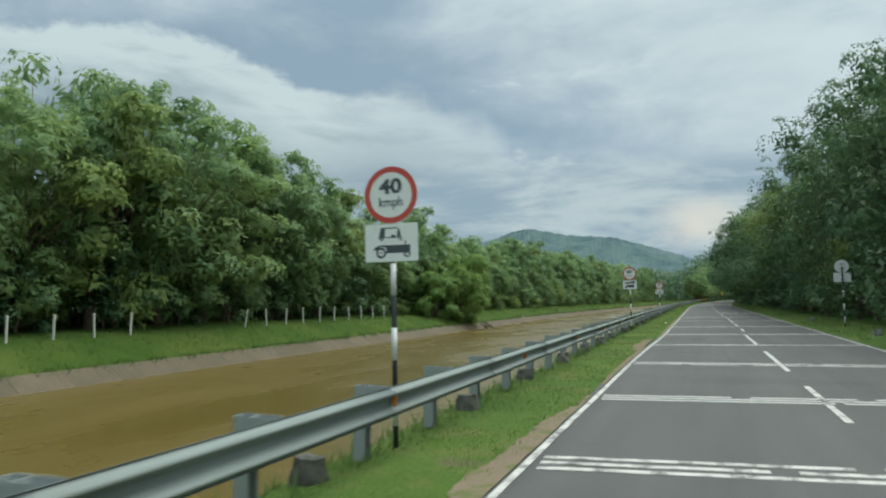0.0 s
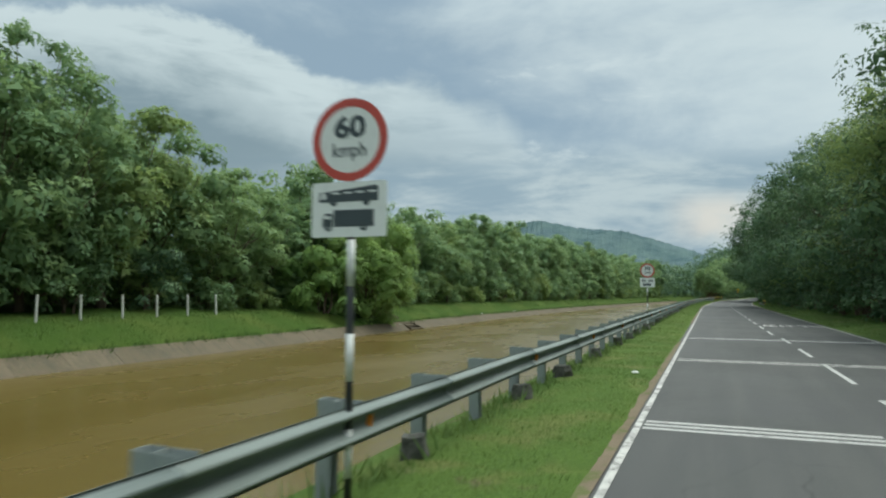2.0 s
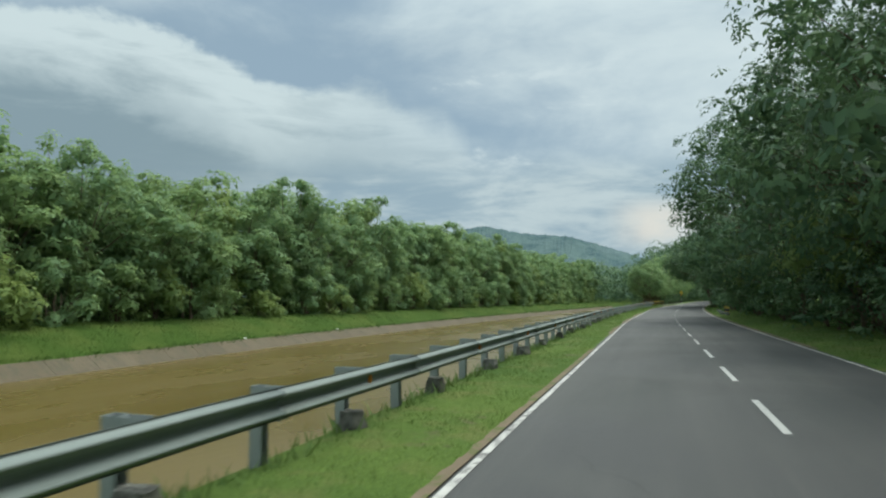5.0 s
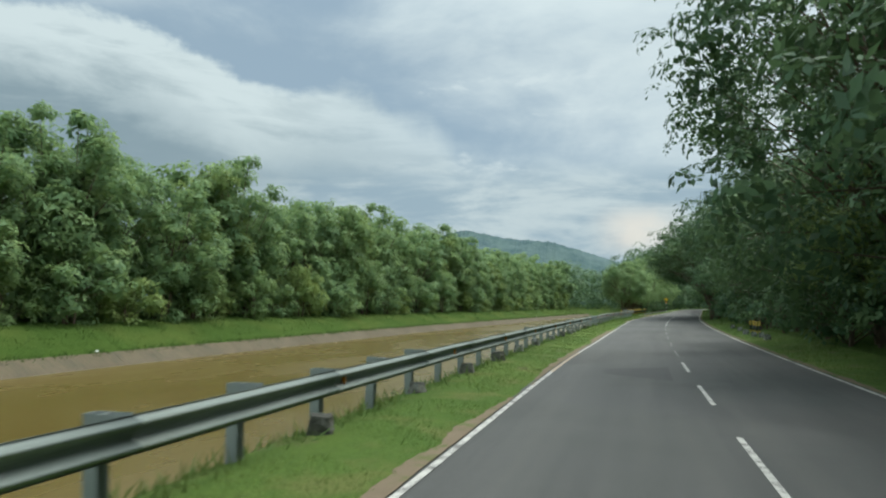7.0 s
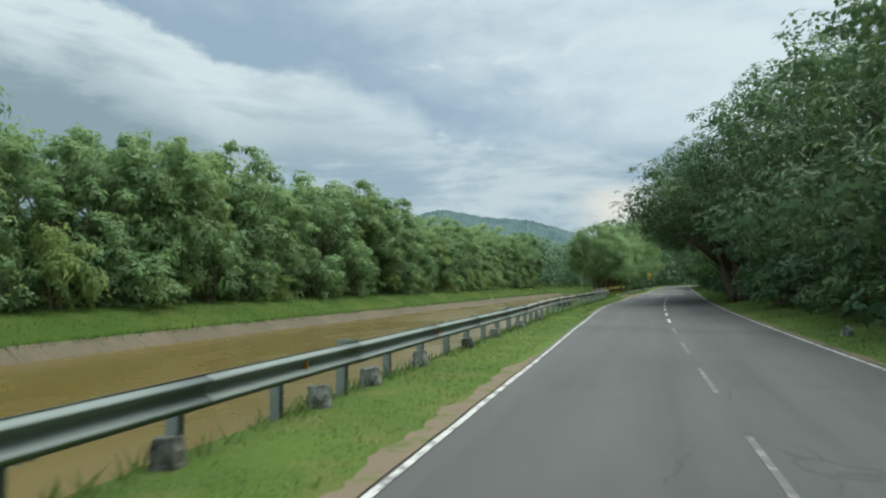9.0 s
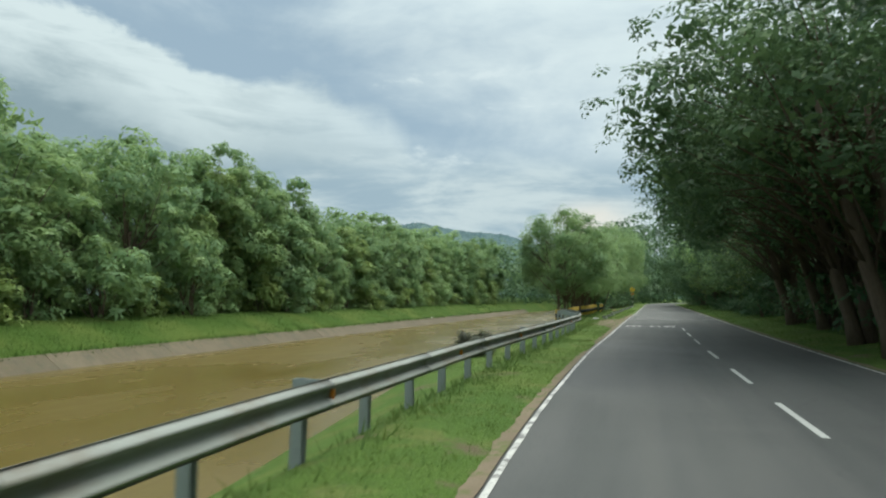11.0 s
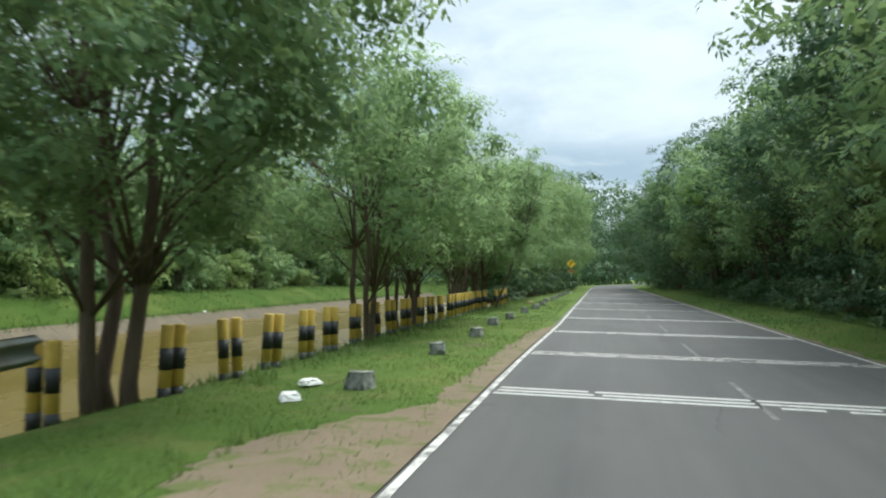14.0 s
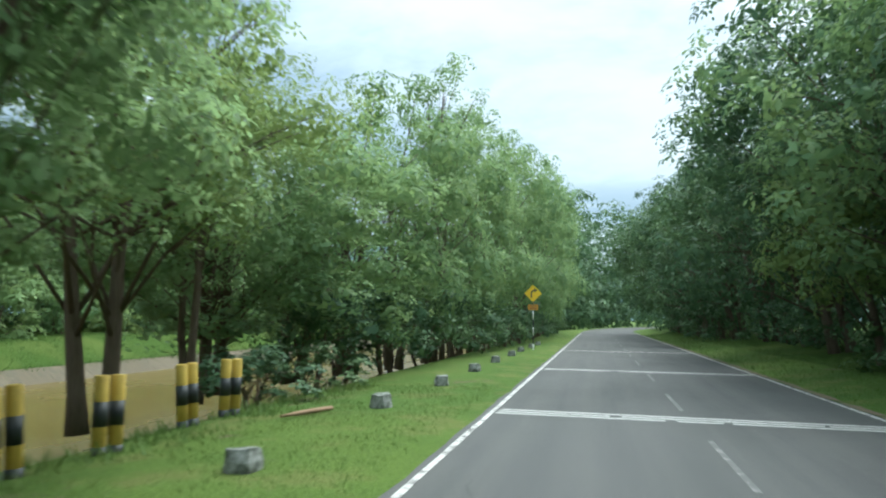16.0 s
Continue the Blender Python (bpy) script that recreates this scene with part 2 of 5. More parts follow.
def rough_turf(k, p):
    big, mid, fine = k.noise(p, 0.2, 4.0), k.noise(p, 1.1, 5.0), k.noise(p, 16.0, 4.0, 0.7)
    c = k.mix(mid, rgb(0.032, 0.067, 0.009), rgb(0.063, 0.109, 0.018))
    c = k.mix(k.step(big, 0.4, 0.7), c, rgb(0.085, 0.117, 0.024))
    c = k.mix(k.math("MULTIPLY", k.step(fine, 0.35, 0.75), 0.5), c, rgb(0.014, 0.031, 0.007))
    return c, None, k.bump(fine, 0.9, 0.08)


def sand(k, p):
    a, b, tufts = k.noise(p, 1.1, 6.0), k.noise(p, 35.0, 4.0), k.noise(p, 2.3, 6.0, 0.7)
    c = k.mix(a, rgb(0.12, 0.093, 0.062), rgb(0.215, 0.172, 0.12))
    c = k.mix(k.math("MULTIPLY", b, 0.5), c, rgb(0.10, 0.078, 0.052))
    return k.mix(k.math("MULTIPLY", k.step(tufts, 0.50, 0.62), 0.75), c, rgb(0.075, 0.105, 0.025)), None, k.bump(b, 0.5, 0.02)


def water_look(k, p):
    slow, ripple = k.noise(k.scale(p, (1.0, 0.35, 1.0)), 0.22, 4.0), k.noise(k.scale(p, (1.0, 0.45, 1.0)), 1.6, 5.0, 0.6, 0.4)
    c = k.mix(slow, rgb(0.092, 0.065, 0.016), rgb(0.113, 0.082, 0.022))
    return c, k.step(slow, 0.3, 0.7, 0.2, 0.34), k.bump(ripple, 0.22, 0.05)


def concrete(k, p):
    a, b, run = k.noise(p, 0.8, 6.0, 0.6), k.noise(k.scale(p, (1.0, 1.0, 3.0)), 4.0, 5.0), k.noise(k.scale(p, (0.5, 3.0, 0.5)), 1.6, 6.0, 0.7)
    tone = k.mix(random_of(k, "Object"), rgb(0.098, 0.08, 0.052), rgb(0.128, 0.104, 0.07))
    c = k.mix(k.step(a, 0.4, 0.75), tone, rgb(0.085, 0.075, 0.052))
    c = k.mix(k.math("MULTIPLY", k.step(run, 0.45, 0.7), 0.6), c, rgb(0.055, 0.05, 0.035))
    c = k.mix(k.math("MULTIPLY", k.step(k.noise(p, 6.0, 5.0, 0.7), 0.55, 0.75), 0.5), c, rgb(0.19, 0.165, 0.12))
    c = k.mix(k.math("MULTIPLY", k.step(b, 0.5, 0.8), 0.6), c, rgb(0.075, 0.085, 0.038))
    return c, None, k.bump(b, 0.4, 0.03)


def old_stone(k, p):
    a, b = k.noise(p, 7.0, 6.0, 0.65), k.noise(p, 40.0, 4.0)
    tone = k.mix(random_of(k, "Object"), rgb(0.10, 0.10, 0.085), rgb(0.24, 0.24, 0.215))
    c = k.mix(k.step(a, 0.35, 0.70), tone, rgb(0.045, 0.046, 0.038))
    return c, None, k.bump(b, 0.6, 0.02)


def pale_stone(k, p):
    a, b = k.noise(p, 6.0, 6.0, 0.65), k.noise(p, 40.0, 4.0)
    c = k.mix(k.step(a, 0.34, 0.62), rgb(0.34, 0.35, 0.33), rgb(0.07, 0.08, 0.062))
    return c, None, k.bump(b, 0.5, 0.02)


def zinc(k, p):
    a, b, long = k.noise(k.scale(p, (1.0, 0.25, 4.0)), 2.0, 6.0), k.noise(p, 30.0, 3.0), k.noise(k.scale(p, (1.0, 0.06, 9.0)), 9.0, 5.0, 0.7)
    c = k.mix(a, rgb(0.165, 0.198, 0.188), rgb(0.235, 0.27, 0.255))
    c = k.mix(k.math("MULTIPLY", k.step(long, 0.45, 0.75), 0.45), c, rgb(0.115, 0.135, 0.125))
    c = k.mix(k.math("MULTIPLY", k.step(b, 0.55, 0.8), 0.35), c, rgb(0.14, 0.15, 0.135))
    rust = k.step(k.noise(p, 1.7, 7.0, 0.7), 0.66, 0.78)
    return k.mix(k.math("MULTIPLY", rust, 0.5), c, rgb(0.12, 0.075, 0.04)), k.step(a, 0.3, 0.7, 0.72, 0.88), k.bump(b, 0.1, 0.01)


def bark(k, p):
    a = k.noise(k.scale(p, (6.0, 6.0, 1.0)), 3.0, 6.0, 0.7)
    c = k.mix(a, rgb(0.05, 0.038, 0.028), rgb(0.20, 0.155, 0.115))
    return c, None, k.bump(a, 0.9, 0.05)


def plain(colour, spot=0.12, size=14.0):
    def build(k, p):
        f = k.noise(p, size, 5.0, 0.65)
        dark = tuple(v * 0.55 for v in colour[:3]) + (1.0,)
        return k.mix(k.math("MULTIPLY", k.step(f, 0.45, 0.8), spot * 4), colour, dark), None, None
    return build


def leaves(name, dark, mid, light, thin=0.4, vary=0.42):
    m = bpy.data.materials.new(name)
    m.use_nodes = True
    k = Nodes(m.node_tree)
    one, tree = random_of(k), random_of(k, "Object")
    p = k.add("ShaderNodeTexCoord").outputs["Object"]
    c = k.mix(k.step(one, -0.3, 1.0), dark, mid)
    c = k.mix(k.math("MULTIPLY", k.step(one, 0.8, 1.0), 0.7), c, light)
    clump = k.noise(p, 0.42, 3.0)
    c = k.mix(k.math("MULTIPLY", k.step(clump, 0.48, 0.68), 0.6), c, light)
    c = k.mix(k.math("MULTIPLY", k.step(clump, 0.48, 0.32), 0.5), c, dark)
    c = k.mix(k.math("MULTIPLY", tree, vary), c, k.mix(k.step(tree, 0.3, 1.0), rgb(0.07, 0.15, 0.075), rgb(0.19, 0.27, 0.08)))
    shader = k.add("ShaderNodeBsdfPrincipled")
    k.put(shader.inputs["Base Color"], c)
    shader.inputs["Roughness"].default_value = 0.6
    shader.inputs["Specular IOR Level"].default_value = 0.2
    glow_through = k.add("ShaderNodeBsdfTranslucent")
    k.put(glow_through.inputs["Color"], k.mix(0.5, c, light))
    both = k.add("ShaderNodeMixShader")
    both.inputs[0].default_value = thin
    k.tree.links.new(shader.outputs[0], both.inputs[1]), k.tree.links.new(glow_through.outputs[0], both.inputs[2])
    k.tree.links.new(both.outputs[0], k.add("ShaderNodeOutputMaterial").inputs["Surface"])
    return m


def hazed_far_wood(k, p):
    # the haze of distance is put into these blue-grey wood colours
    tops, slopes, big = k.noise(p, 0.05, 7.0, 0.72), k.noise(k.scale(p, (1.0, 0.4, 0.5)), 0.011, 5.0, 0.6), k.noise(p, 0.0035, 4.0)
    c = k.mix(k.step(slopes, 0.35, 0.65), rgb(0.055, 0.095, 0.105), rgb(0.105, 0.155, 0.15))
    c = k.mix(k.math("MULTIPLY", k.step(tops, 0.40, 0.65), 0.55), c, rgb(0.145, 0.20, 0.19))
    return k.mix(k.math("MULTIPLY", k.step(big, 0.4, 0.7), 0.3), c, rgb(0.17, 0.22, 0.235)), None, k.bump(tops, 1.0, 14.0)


ASPHALT = material("asphalt", asphalt, gloss=0.3)
NEW_ASPHALT = material("fresh_asphalt", new_asphalt, gloss=0.3)
PAINT = material("road_paint", road_paint, 0.6)
DIRTY_PAINT = material("mud_stained_road_paint", plain(rgb(0.31, 0.255, 0.19), 0.08, 6.0), 0.85)
WORN_PAINT = material("worn_road_paint", thin_paint, 0.7)
FADED_PAINT = material("faded_road_paint", faded_paint, 0.75)
OLD_ZINC = material("rusty_galvanised_steel", old_zinc, gloss=0.3)
TURF = material("turf", turf, 0.95, gloss=0.15)
ROUGH_TURF = material("rough_turf", rough_turf, 0.95, gloss=0.1)
SAND = material("sandy_soil", sand, 0.95, gloss=0.15)
WATER = material("muddy_water", water_look, gloss=0.32)
CONCRETE = material("stained_concrete", concrete, 0.9, gloss=0.2)
OLD_STONE = material("weathered_stone", old_stone, 0.95, gloss=0.15)
PALE_STONE = material("lime_washed_stone", pale_stone, 0.9, gloss=0.2)
ZINC = material("galvanised_steel", zinc, gloss=0.22)
BARK = material("bark", bark, 0.95, gloss=0.15)
WHITE = material("white_sheet", plain(rgb(0.70, 0.73, 0.71), 0.05), 0.5)
BLACK = material("black_paint", plain(rgb(0.022, 0.026, 0.028)), 0.55)
INK = material("dark_lettering", plain(rgb(0.045, 0.062, 0.07)), 0.5)
RED = material("red_ring", plain(rgb(0.46, 0.062, 0.045), 0.06), 0.45)
YELLOW = material("yellow_paint", plain(rgb(0.46, 0.32, 0.05), 0.12, 6.0), 0.7)
SIGN_YELLOW = material("yellow_sheet", plain(rgb(0.90, 0.58, 0.03), 0.03), 0.45)
SIGN_ORANGE = material("orange_sheet", plain(rgb(0.66, 0.30, 0.035), 0.05), 0.5)
AMBER = material("amber_reflector", plain(rgb(0.62, 0.22, 0.03), 0.02), 0.3)
SHEET_BACK = material("bare_sheet_back", plain(rgb(0.72, 0.75, 0.75), 0.05), 0.45, 0.0)
POST_GREY = material("dull_grey_steel", plain(rgb(0.25, 0.285, 0.275), 0.08, 9.0), 0.7, 0.0)
POLE_WHITE = material("white_pole_paint", plain(rgb(0.62, 0.64, 0.62), 0.08), 0.6)
POST_CONCRETE = material("pale_concrete", plain(rgb(0.46, 0.47, 0.43), 0.08, 5.0), 0.85)
LOG = material("peeled_wood", plain(rgb(0.24, 0.155, 0.09), 0.12), 0.9)
LITTER = material("white_litter", plain(rgb(0.72, 0.73, 0.70), 0.03), 0.7)
HILL = material("far_wooded_hill", hazed_far_wood, 1.0, gloss=0.0)
ROUGH_GRASS = leaves("rough_grass_blades", rgb(0.036, 0.08, 0.014), rgb(0.06, 0.12, 0.022), rgb(0.10, 0.15, 0.036), 0.3)
GRASS = leaves("grass_blades", rgb(0.064, 0.131, 0.024), rgb(0.104, 0.184, 0.036), rgb(0.185, 0.222, 0.066), 0.3)
LEAF_FINE = leaves("feathery_leaves", rgb(0.15, 0.25, 0.11), rgb(0.22, 0.335, 0.14), rgb(0.30, 0.405, 0.18), 0.6)
LEAF_BUSH = leaves("fresh_bush_leaves", rgb(0.12, 0.215, 0.057), rgb(0.19, 0.315, 0.080), rgb(0.29, 0.41, 0.114), 0.45)
LEAF_GREY = leaves("grey_twigs", rgb(0.05, 0.055, 0.036), rgb(0.09, 0.095, 0.06), rgb(0.14, 0.15, 0.085), 0.2)
LEAF_DRY = leaves("dry_brown_leaves", rgb(0.09, 0.07, 0.057), rgb(0.14, 0.105, 0.085), rgb(0.19, 0.15, 0.114), 0.2)
# shade of backlit crowns and hollows is put into these darker leaf colours
LEAF_SHADED = leaves("dark_leaves", rgb(0.042, 0.086, 0.048), rgb(0.072, 0.138, 0.066), rgb(0.165, 0.255, 0.108), 0.25, 0.24)
LEAF_MID = leaves("green_leaves", rgb(0.118, 0.21, 0.104), rgb(0.180, 0.29, 0.124), rgb(0.30, 0.40, 0.155), 0.45)
LEAF_LIGHT = leaves("light_green_leaves", rgb(0.13, 0.205, 0.068), rgb(0.21, 0.295, 0.09), rgb(0.31, 0.38, 0.13), 0.45)


# ------------------------------------------------------------ helpers for meshes
def road_x(y):
    """The road's middle: straight, then a gentle bend to the right, straight again and off to the right."""
    if y < 115:
        return 1.7 - 0.088 * y
    if y < 205:
        return -8.42 - 0.088 * (y - 115) + 0.088 * (y - 115) ** 2 / 180
    return -12.38 if y < 335 else -12.38 + (y - 335) ** 2 / 480


def at(y, off, z=0.0):
    """A place by its distance along the road, its offset to the right of the middle and its height."""
    return Vector((road_x(y) + off, y, z))


def ease(y, y0, y1):
    k = min(1.0, max(0.0, (y - y0) / (y1 - y0)))
    return k * k * (3 - 2 * k)


def widening(y):
    """How the near lane's edge strays."""
    return 0.19 * (1 - ease(y, 18, 34)) + 0.30 * ease(y, 162, 178) * (1 - 0.5 * ease(y, 185, 200) - 0.5 * ease(y, 224, 238)) - 0.16 * ease(y, 124, 138) * (1 - ease(y, 150, 164))


def heading(y):
    """The road's turn to the left at y, in degrees."""
    return math.degrees(math.atan2(road_x(y - 0.5) - road_x(y + 0.5), 1.0))


def mesh_object(name, verts, faces, mat, smooth=False, mats=None, indices=None):
    me = bpy.data.meshes.new(name)
    me.from_pydata(verts, [], faces)
    for m in (mats or [mat]):
        me.materials.append(m)
    if indices is not None:
        me.polygons.foreach_set("material_index", indices)
    if smooth:
        me.polygons.foreach_set("use_smooth", [True] * len(me.polygons))
    me.update()
    return new(name, me)


def part(name, bm, mat, parent, label=""):
    """Links a bmesh as one mesh object under a thing or a part, and keeps it where the parent is."""
    me = bpy.data.meshes.new(name)
    bm.to_mesh(me)
    bm.free()
    me.materials.append(mat)
    ob = new(name, me)
    ob.parent = parent
    return tagged(ob, label)


def piece(name, me, parent, m):
    """A part that shares its mesh with others like it."""
    ob = new(name, me)
    ob.parent = parent
    ob.matrix_basis = m
    return ob


def thing(name, m, label, category, group="", kind=""):
    ob = new(name)
    ob.empty_display_size = 0.2
    ob.matrix_basis = m
    return tagged(ob, label, category, group, kind)


def box(bm, size, m=Matrix(), bevel=0.0):
    made = bmesh.ops.create_cube(bm, size=1.0, matrix=m @ Matrix.Diagonal((*size, 1.0)))
    if bevel:
        edges = list({e for v in made["verts"] for e in v.link_edges})
        bmesh.ops.bevel(bm, geom=edges, offset=bevel, segments=1, affect="EDGES")
    return bm


def tube(points, radii, sides=8, close=True):
    """Vertices and faces of a bent, tapered tube."""
    verts, faces = [], []
    for i, p in enumerate(points):
        ahead = (Vector(points[min(i + 1, len(points) - 1)]) - Vector(points[max(i - 1, 0)])).normalized()
        side = ahead.cross((0.31, 0.92, 0.11)).normalized()
        up = side.cross(ahead)
        for s in range(sides):
            a = 2 * math.pi * s / sides
            verts.append(Vector(p) + radii[i] * (math.cos(a) * side + math.sin(a) * up))
    for i in range(len(points) - 1):
        for s in range(sides):
            a, b = i * sides + s, i * sides + (s + 1) % sides
            faces.append((a, b, b + sides, a + sides))
    if close:
        faces += [tuple(range(sides))[::-1], tuple(range((len(points) - 1) * sides, len(points) * sides))]
    return verts, faces


def tube_bm(bm, points, radii, sides=8):
    verts, faces = tube(points, radii, sides)
    made = [bm.verts.new(v) for v in verts]
    for f in faces:
        face = bm.faces.new([made[i] for i in f])
        face.smooth = len(f) == 4
    return bm


def plate(bm, outline, depth, m=Matrix()):
    """A flat shape given by its outline in x and z, with its front towards -y and a thickness."""
    n_pts = len(outline)
    front = [bm.verts.new(m @ Vector((x, -depth, z))) for x, z in outline]
    rear = [bm.verts.new(m @ Vector((x, 0, z))) for x, z in outline]
    bm.faces.new(front), bm.faces.new(rear[::-1])
    for i in range(n_pts):
        j = (i + 1) % n_pts
        bm.faces.new((front[j], front[i], rear[i], rear[j]))
    return bm


def circle(r, count=40, x=0.0, z=0.0, start=0.0, end=360.0):
    return [(x + r * math.cos(radians(start + (end - start) * i / count)), z + r * math.sin(radians(start + (end - start) * i / count))) for i in range(count)]


def ring(bm, outer, inner, depth, m=Matrix(), count=40):
    for i in range(count):
        a, b = 2 * math.pi * i / count, 2 * math.pi * (i + 1) / count
        quad = [(r * math.cos(t), r * math.sin(t)) for r, t in ((inner, a), (outer, a), (outer, b), (inner, b))]
        plate(bm, quad, depth, m)
    bmesh.ops.remove_doubles(bm, verts=bm.verts, dist=1e-5)
    return bm


def lettering(text, size, m, parent, mat, name="lettering", bold=0.0):
    """Writing in the built-in font, as a mesh, middle at the origin of m, read from -y."""
    curve = bpy.data.curves.new(name, "FONT")
    curve.body, curve.size, curve.align_x, curve.align_y, curve.extrude, curve.offset = text, size, "CENTER", "CENTER", 0.0015, bold
    curve.resolution_u = 4
    made = new(name, curve)
    bpy.context.view_layer.update()
    me = bpy.data.meshes.new_from_object(made.evaluated_get(bpy.context.evaluated_depsgraph_get()))
    bpy.data.objects.remove(made)
    bpy.data.curves.remove(curve)
    me.materials.clear()
    me.materials.append(mat)
    ob = new(name, me)
    ob.parent = parent
    ob.matrix_basis = m @ pose(0, 0, 0, 90, 0, 0)
    return ob


# ------------------------------------------------------------ the lie of the land
WATER_Z, FAR_EDGE, NEAR_EDGE = -2.12, -29.95, -10.3
ROAD_L, ROAD_R = -3.32, 3.22


PROFILE = [(-3000, 1.0), (-400, 1.0), (-120, 0.9), (-60, 0.8), (-45, 0.55), (-39, 0.3), (-36, 0.05), (-34.5, -0.15), (-33, -0.62), (-31.05, -1.47),
           (-29.3, -2.75), (-27, -3.4), (-13, -3.4), (-9.9, -2.3), (-8.9, -1.78), (-8.3, -1.47), (-7.7, -1.15), (-6.9, -0.72), (-6.0, -0.32), (-5.5, -0.10), (-5.1, 0.0), (-4.4, 0.025), (-3.7, 0.012),
           (ROAD_L + 0.02, -0.02), (ROAD_L + 0.25, -0.10), (ROAD_R - 0.25, -0.10), (ROAD_R - 0.02, -0.02), (3.7, 0.02), (4.4, 0.08), (5.5, 0.22), (7.5, 0.45), (12, 0.8),
           (25, 1.0), (60, 1.1), (150, 1.2), (500, 1.2), (3000, 1.2)]
# the near bank is wider and flat where the bollards stand
SHELF = {-9.9: -1.5, -8.9: -0.72, -8.3: -0.30, -7.7: -0.16, -6.9: -0.09, -6.0: -0.04, -5.5: -0.01}


def ground_z(off, y):
    """The ground's height."""
    k = ease(y, 172, 192)
    offs = [p[0] for p in PROFILE]
    if -5.0 < off < -2.6:
        off = min(-2.6, off + widening(y))
    z = float(np.interp(off, offs, [p[1] + (SHELF[p[0]] - p[1]) * k if p[0] in SHELF else p[1] for p in PROFILE]))
    if 3.6 < abs(off) < 60 and not -31.4 < off < -8.5:
        z += 0.018 * noise.noise((off * 0.6, y * 0.35, 1.0)) + 0.08 * min(1.0, max(0.0, abs(off) - 5.5) / 6) * noise.noise((off * 0.2, y * 0.09, 4.0))
    if y > 420 and -31.4 < off < -6.5:      # the canal turns off behind the trees
        z = max(z, -1.2 + 1.3 * min(1.0, (y - 420) / 60))
    return z


def land():
    """One sheet of ground, with the canal sunk into it, out to the horizon."""
    ys = [-300, -120, -60] + list(np.arange(-40, 330, 2.0)) + list(np.arange(330, 470, 5.0)) + [500, 560, 650, 800, 1100, 1600, 2400, 4500]
    verts, faces = [], []
    for y in ys:
        follow = y if y < 470 else 470
        verts += [Vector((road_x(follow) + off, y, ground_z(off, y))) for off, _ in PROFILE]
    w = len(PROFILE)
    for i in range(len(ys) - 1):
        for j in range(w - 1):
            faces.append((i * w + j, i * w + j + 1, (i + 1) * w + j + 1, (i + 1) * w + j))
        rough = [1 if PROFILE[f[0] % w][0] < -29 or PROFILE[f[0] % w][0] > 5 else 0 for f in faces]
    return tagged(mesh_object("ground", verts, faces, TURF, True, [TURF, ROUGH_TURF], rough), "green roadside turf with patches of bare soil", "ground", kind="structure")


def strip(name, y0, y1, off0, off1, z, mat, step=2.0, ragged=0.0, seed=0.0, shift=None, taper=0.0):
    """A flat ribbon that follows the road."""
    ys = list(np.arange(y0, y1, step)) + [y1]
    verts, faces = [], []
    for y in ys:
        r0 = ragged * noise.noise((y * 0.9, seed, 0.0)) + ragged * 0.6 * noise.noise((y * 3.1, seed, 2.0))
        r1 = ragged * noise.noise((y * 0.8, seed, 9.0)) + ragged * 0.6 * noise.noise((y * 2.9, seed, 7.0))
        r0 += ragged * 0.35 * noise.noise((y * 9.0, seed, 4.0))
        more = shift(y) if shift else 0.0
        if taper:
            r1 *= 0.15
            r0 += (off1 - off0) * (1 - ease(y, y0, y0 + taper) * ease(y, y1, y1 - taper))
        verts += [at(y, off0 + r0 - more, z), at(y, off1 + r1 - more, z)]
    for i in range(len(ys) - 1):
        faces.append((2 * i, 2 * i + 1, 2 * i + 3, 2 * i + 2))
    return mesh_object(name, verts, faces, mat)


def road():
    """The carriageway: a slab with a broken edge."""
    ys = list(np.arange(-60, 480, 0.5))
    verts, faces = [], []
    for y in ys:
        a = ROAD_L - 0.03 - widening(y) + 0.05 * noise.noise((y * 0.7, 1.0, 0.0)) + 0.04 * noise.noise((y * 2.7, 3.0, 0.0))
        b = ROAD_R + 0.05 * noise.noise((y * 0.7, 8.0, 0.0)) + 0.04 * noise.noise((y * 2.7, 5.0, 0.0))
        verts += [at(y, a, -0.09), at(y, a + 0.02, -0.004), at(y, -1.5, 0.0), at(y, 0.0, 0.0), at(y, 1.5, 0.0), at(y, b - 0.02, -0.004), at(y, b, -0.09)]
    for i in range(len(ys) - 1):
        for j in range(6):
            k = 7 * i + j
            faces.append((k, k + 1, k + 8, k + 7))
    ob = mesh_object("road", verts, faces, ASPHALT)
    lanes = (-3.3, -3.28, -1.5, 0.0, 1.5, 3.2, 3.22)
    uv = ob.data.uv_layers.new(name="lane")
    for loop in ob.data.loops:
        uv.data[loop.index].uv = (lanes[loop.vertex_index % 7], ys[loop.vertex_index // 7])
    return tagged(ob, "grey worn asphalt two-lane road", "road", kind="structure")


ground = land()
carriageway = road()
water = tagged(strip("water", -80, 480, FAR_EDGE - 0.6, NEAR_EDGE + 1.0, WATER_Z, WATER, 20.0), "muddy brown canal water with slight ripples", "water", kind="structure")
for seed, (y0, y1, w) in enumerate(((2.0, 12.0, 0.22), (12.0, 26.0, 0.07), (30.0, 58.0, 0.06), (70.0, 100.0, 0.06), (106.0, 118.0, 0.15), (119.0, 136.0, 0.12), (134.0, 152.0, 0.22), (168.0, 190.0, 0.10), (190.0, 207.0, 0.14), (218.0, 236.0, 0.42))):
    tagged(strip("dirt_edge", y0, y1, ROAD_L - w, ROAD_L + 0.06, 0.010 + 0.005 * (seed % 2), SAND, 0.1, min(0.16, w * 0.8), seed + 3.0, widening, min(4.0, 0.3 * (y1 - y0))), "bare sandy soil along the broken road edge", "soil", kind="structure")


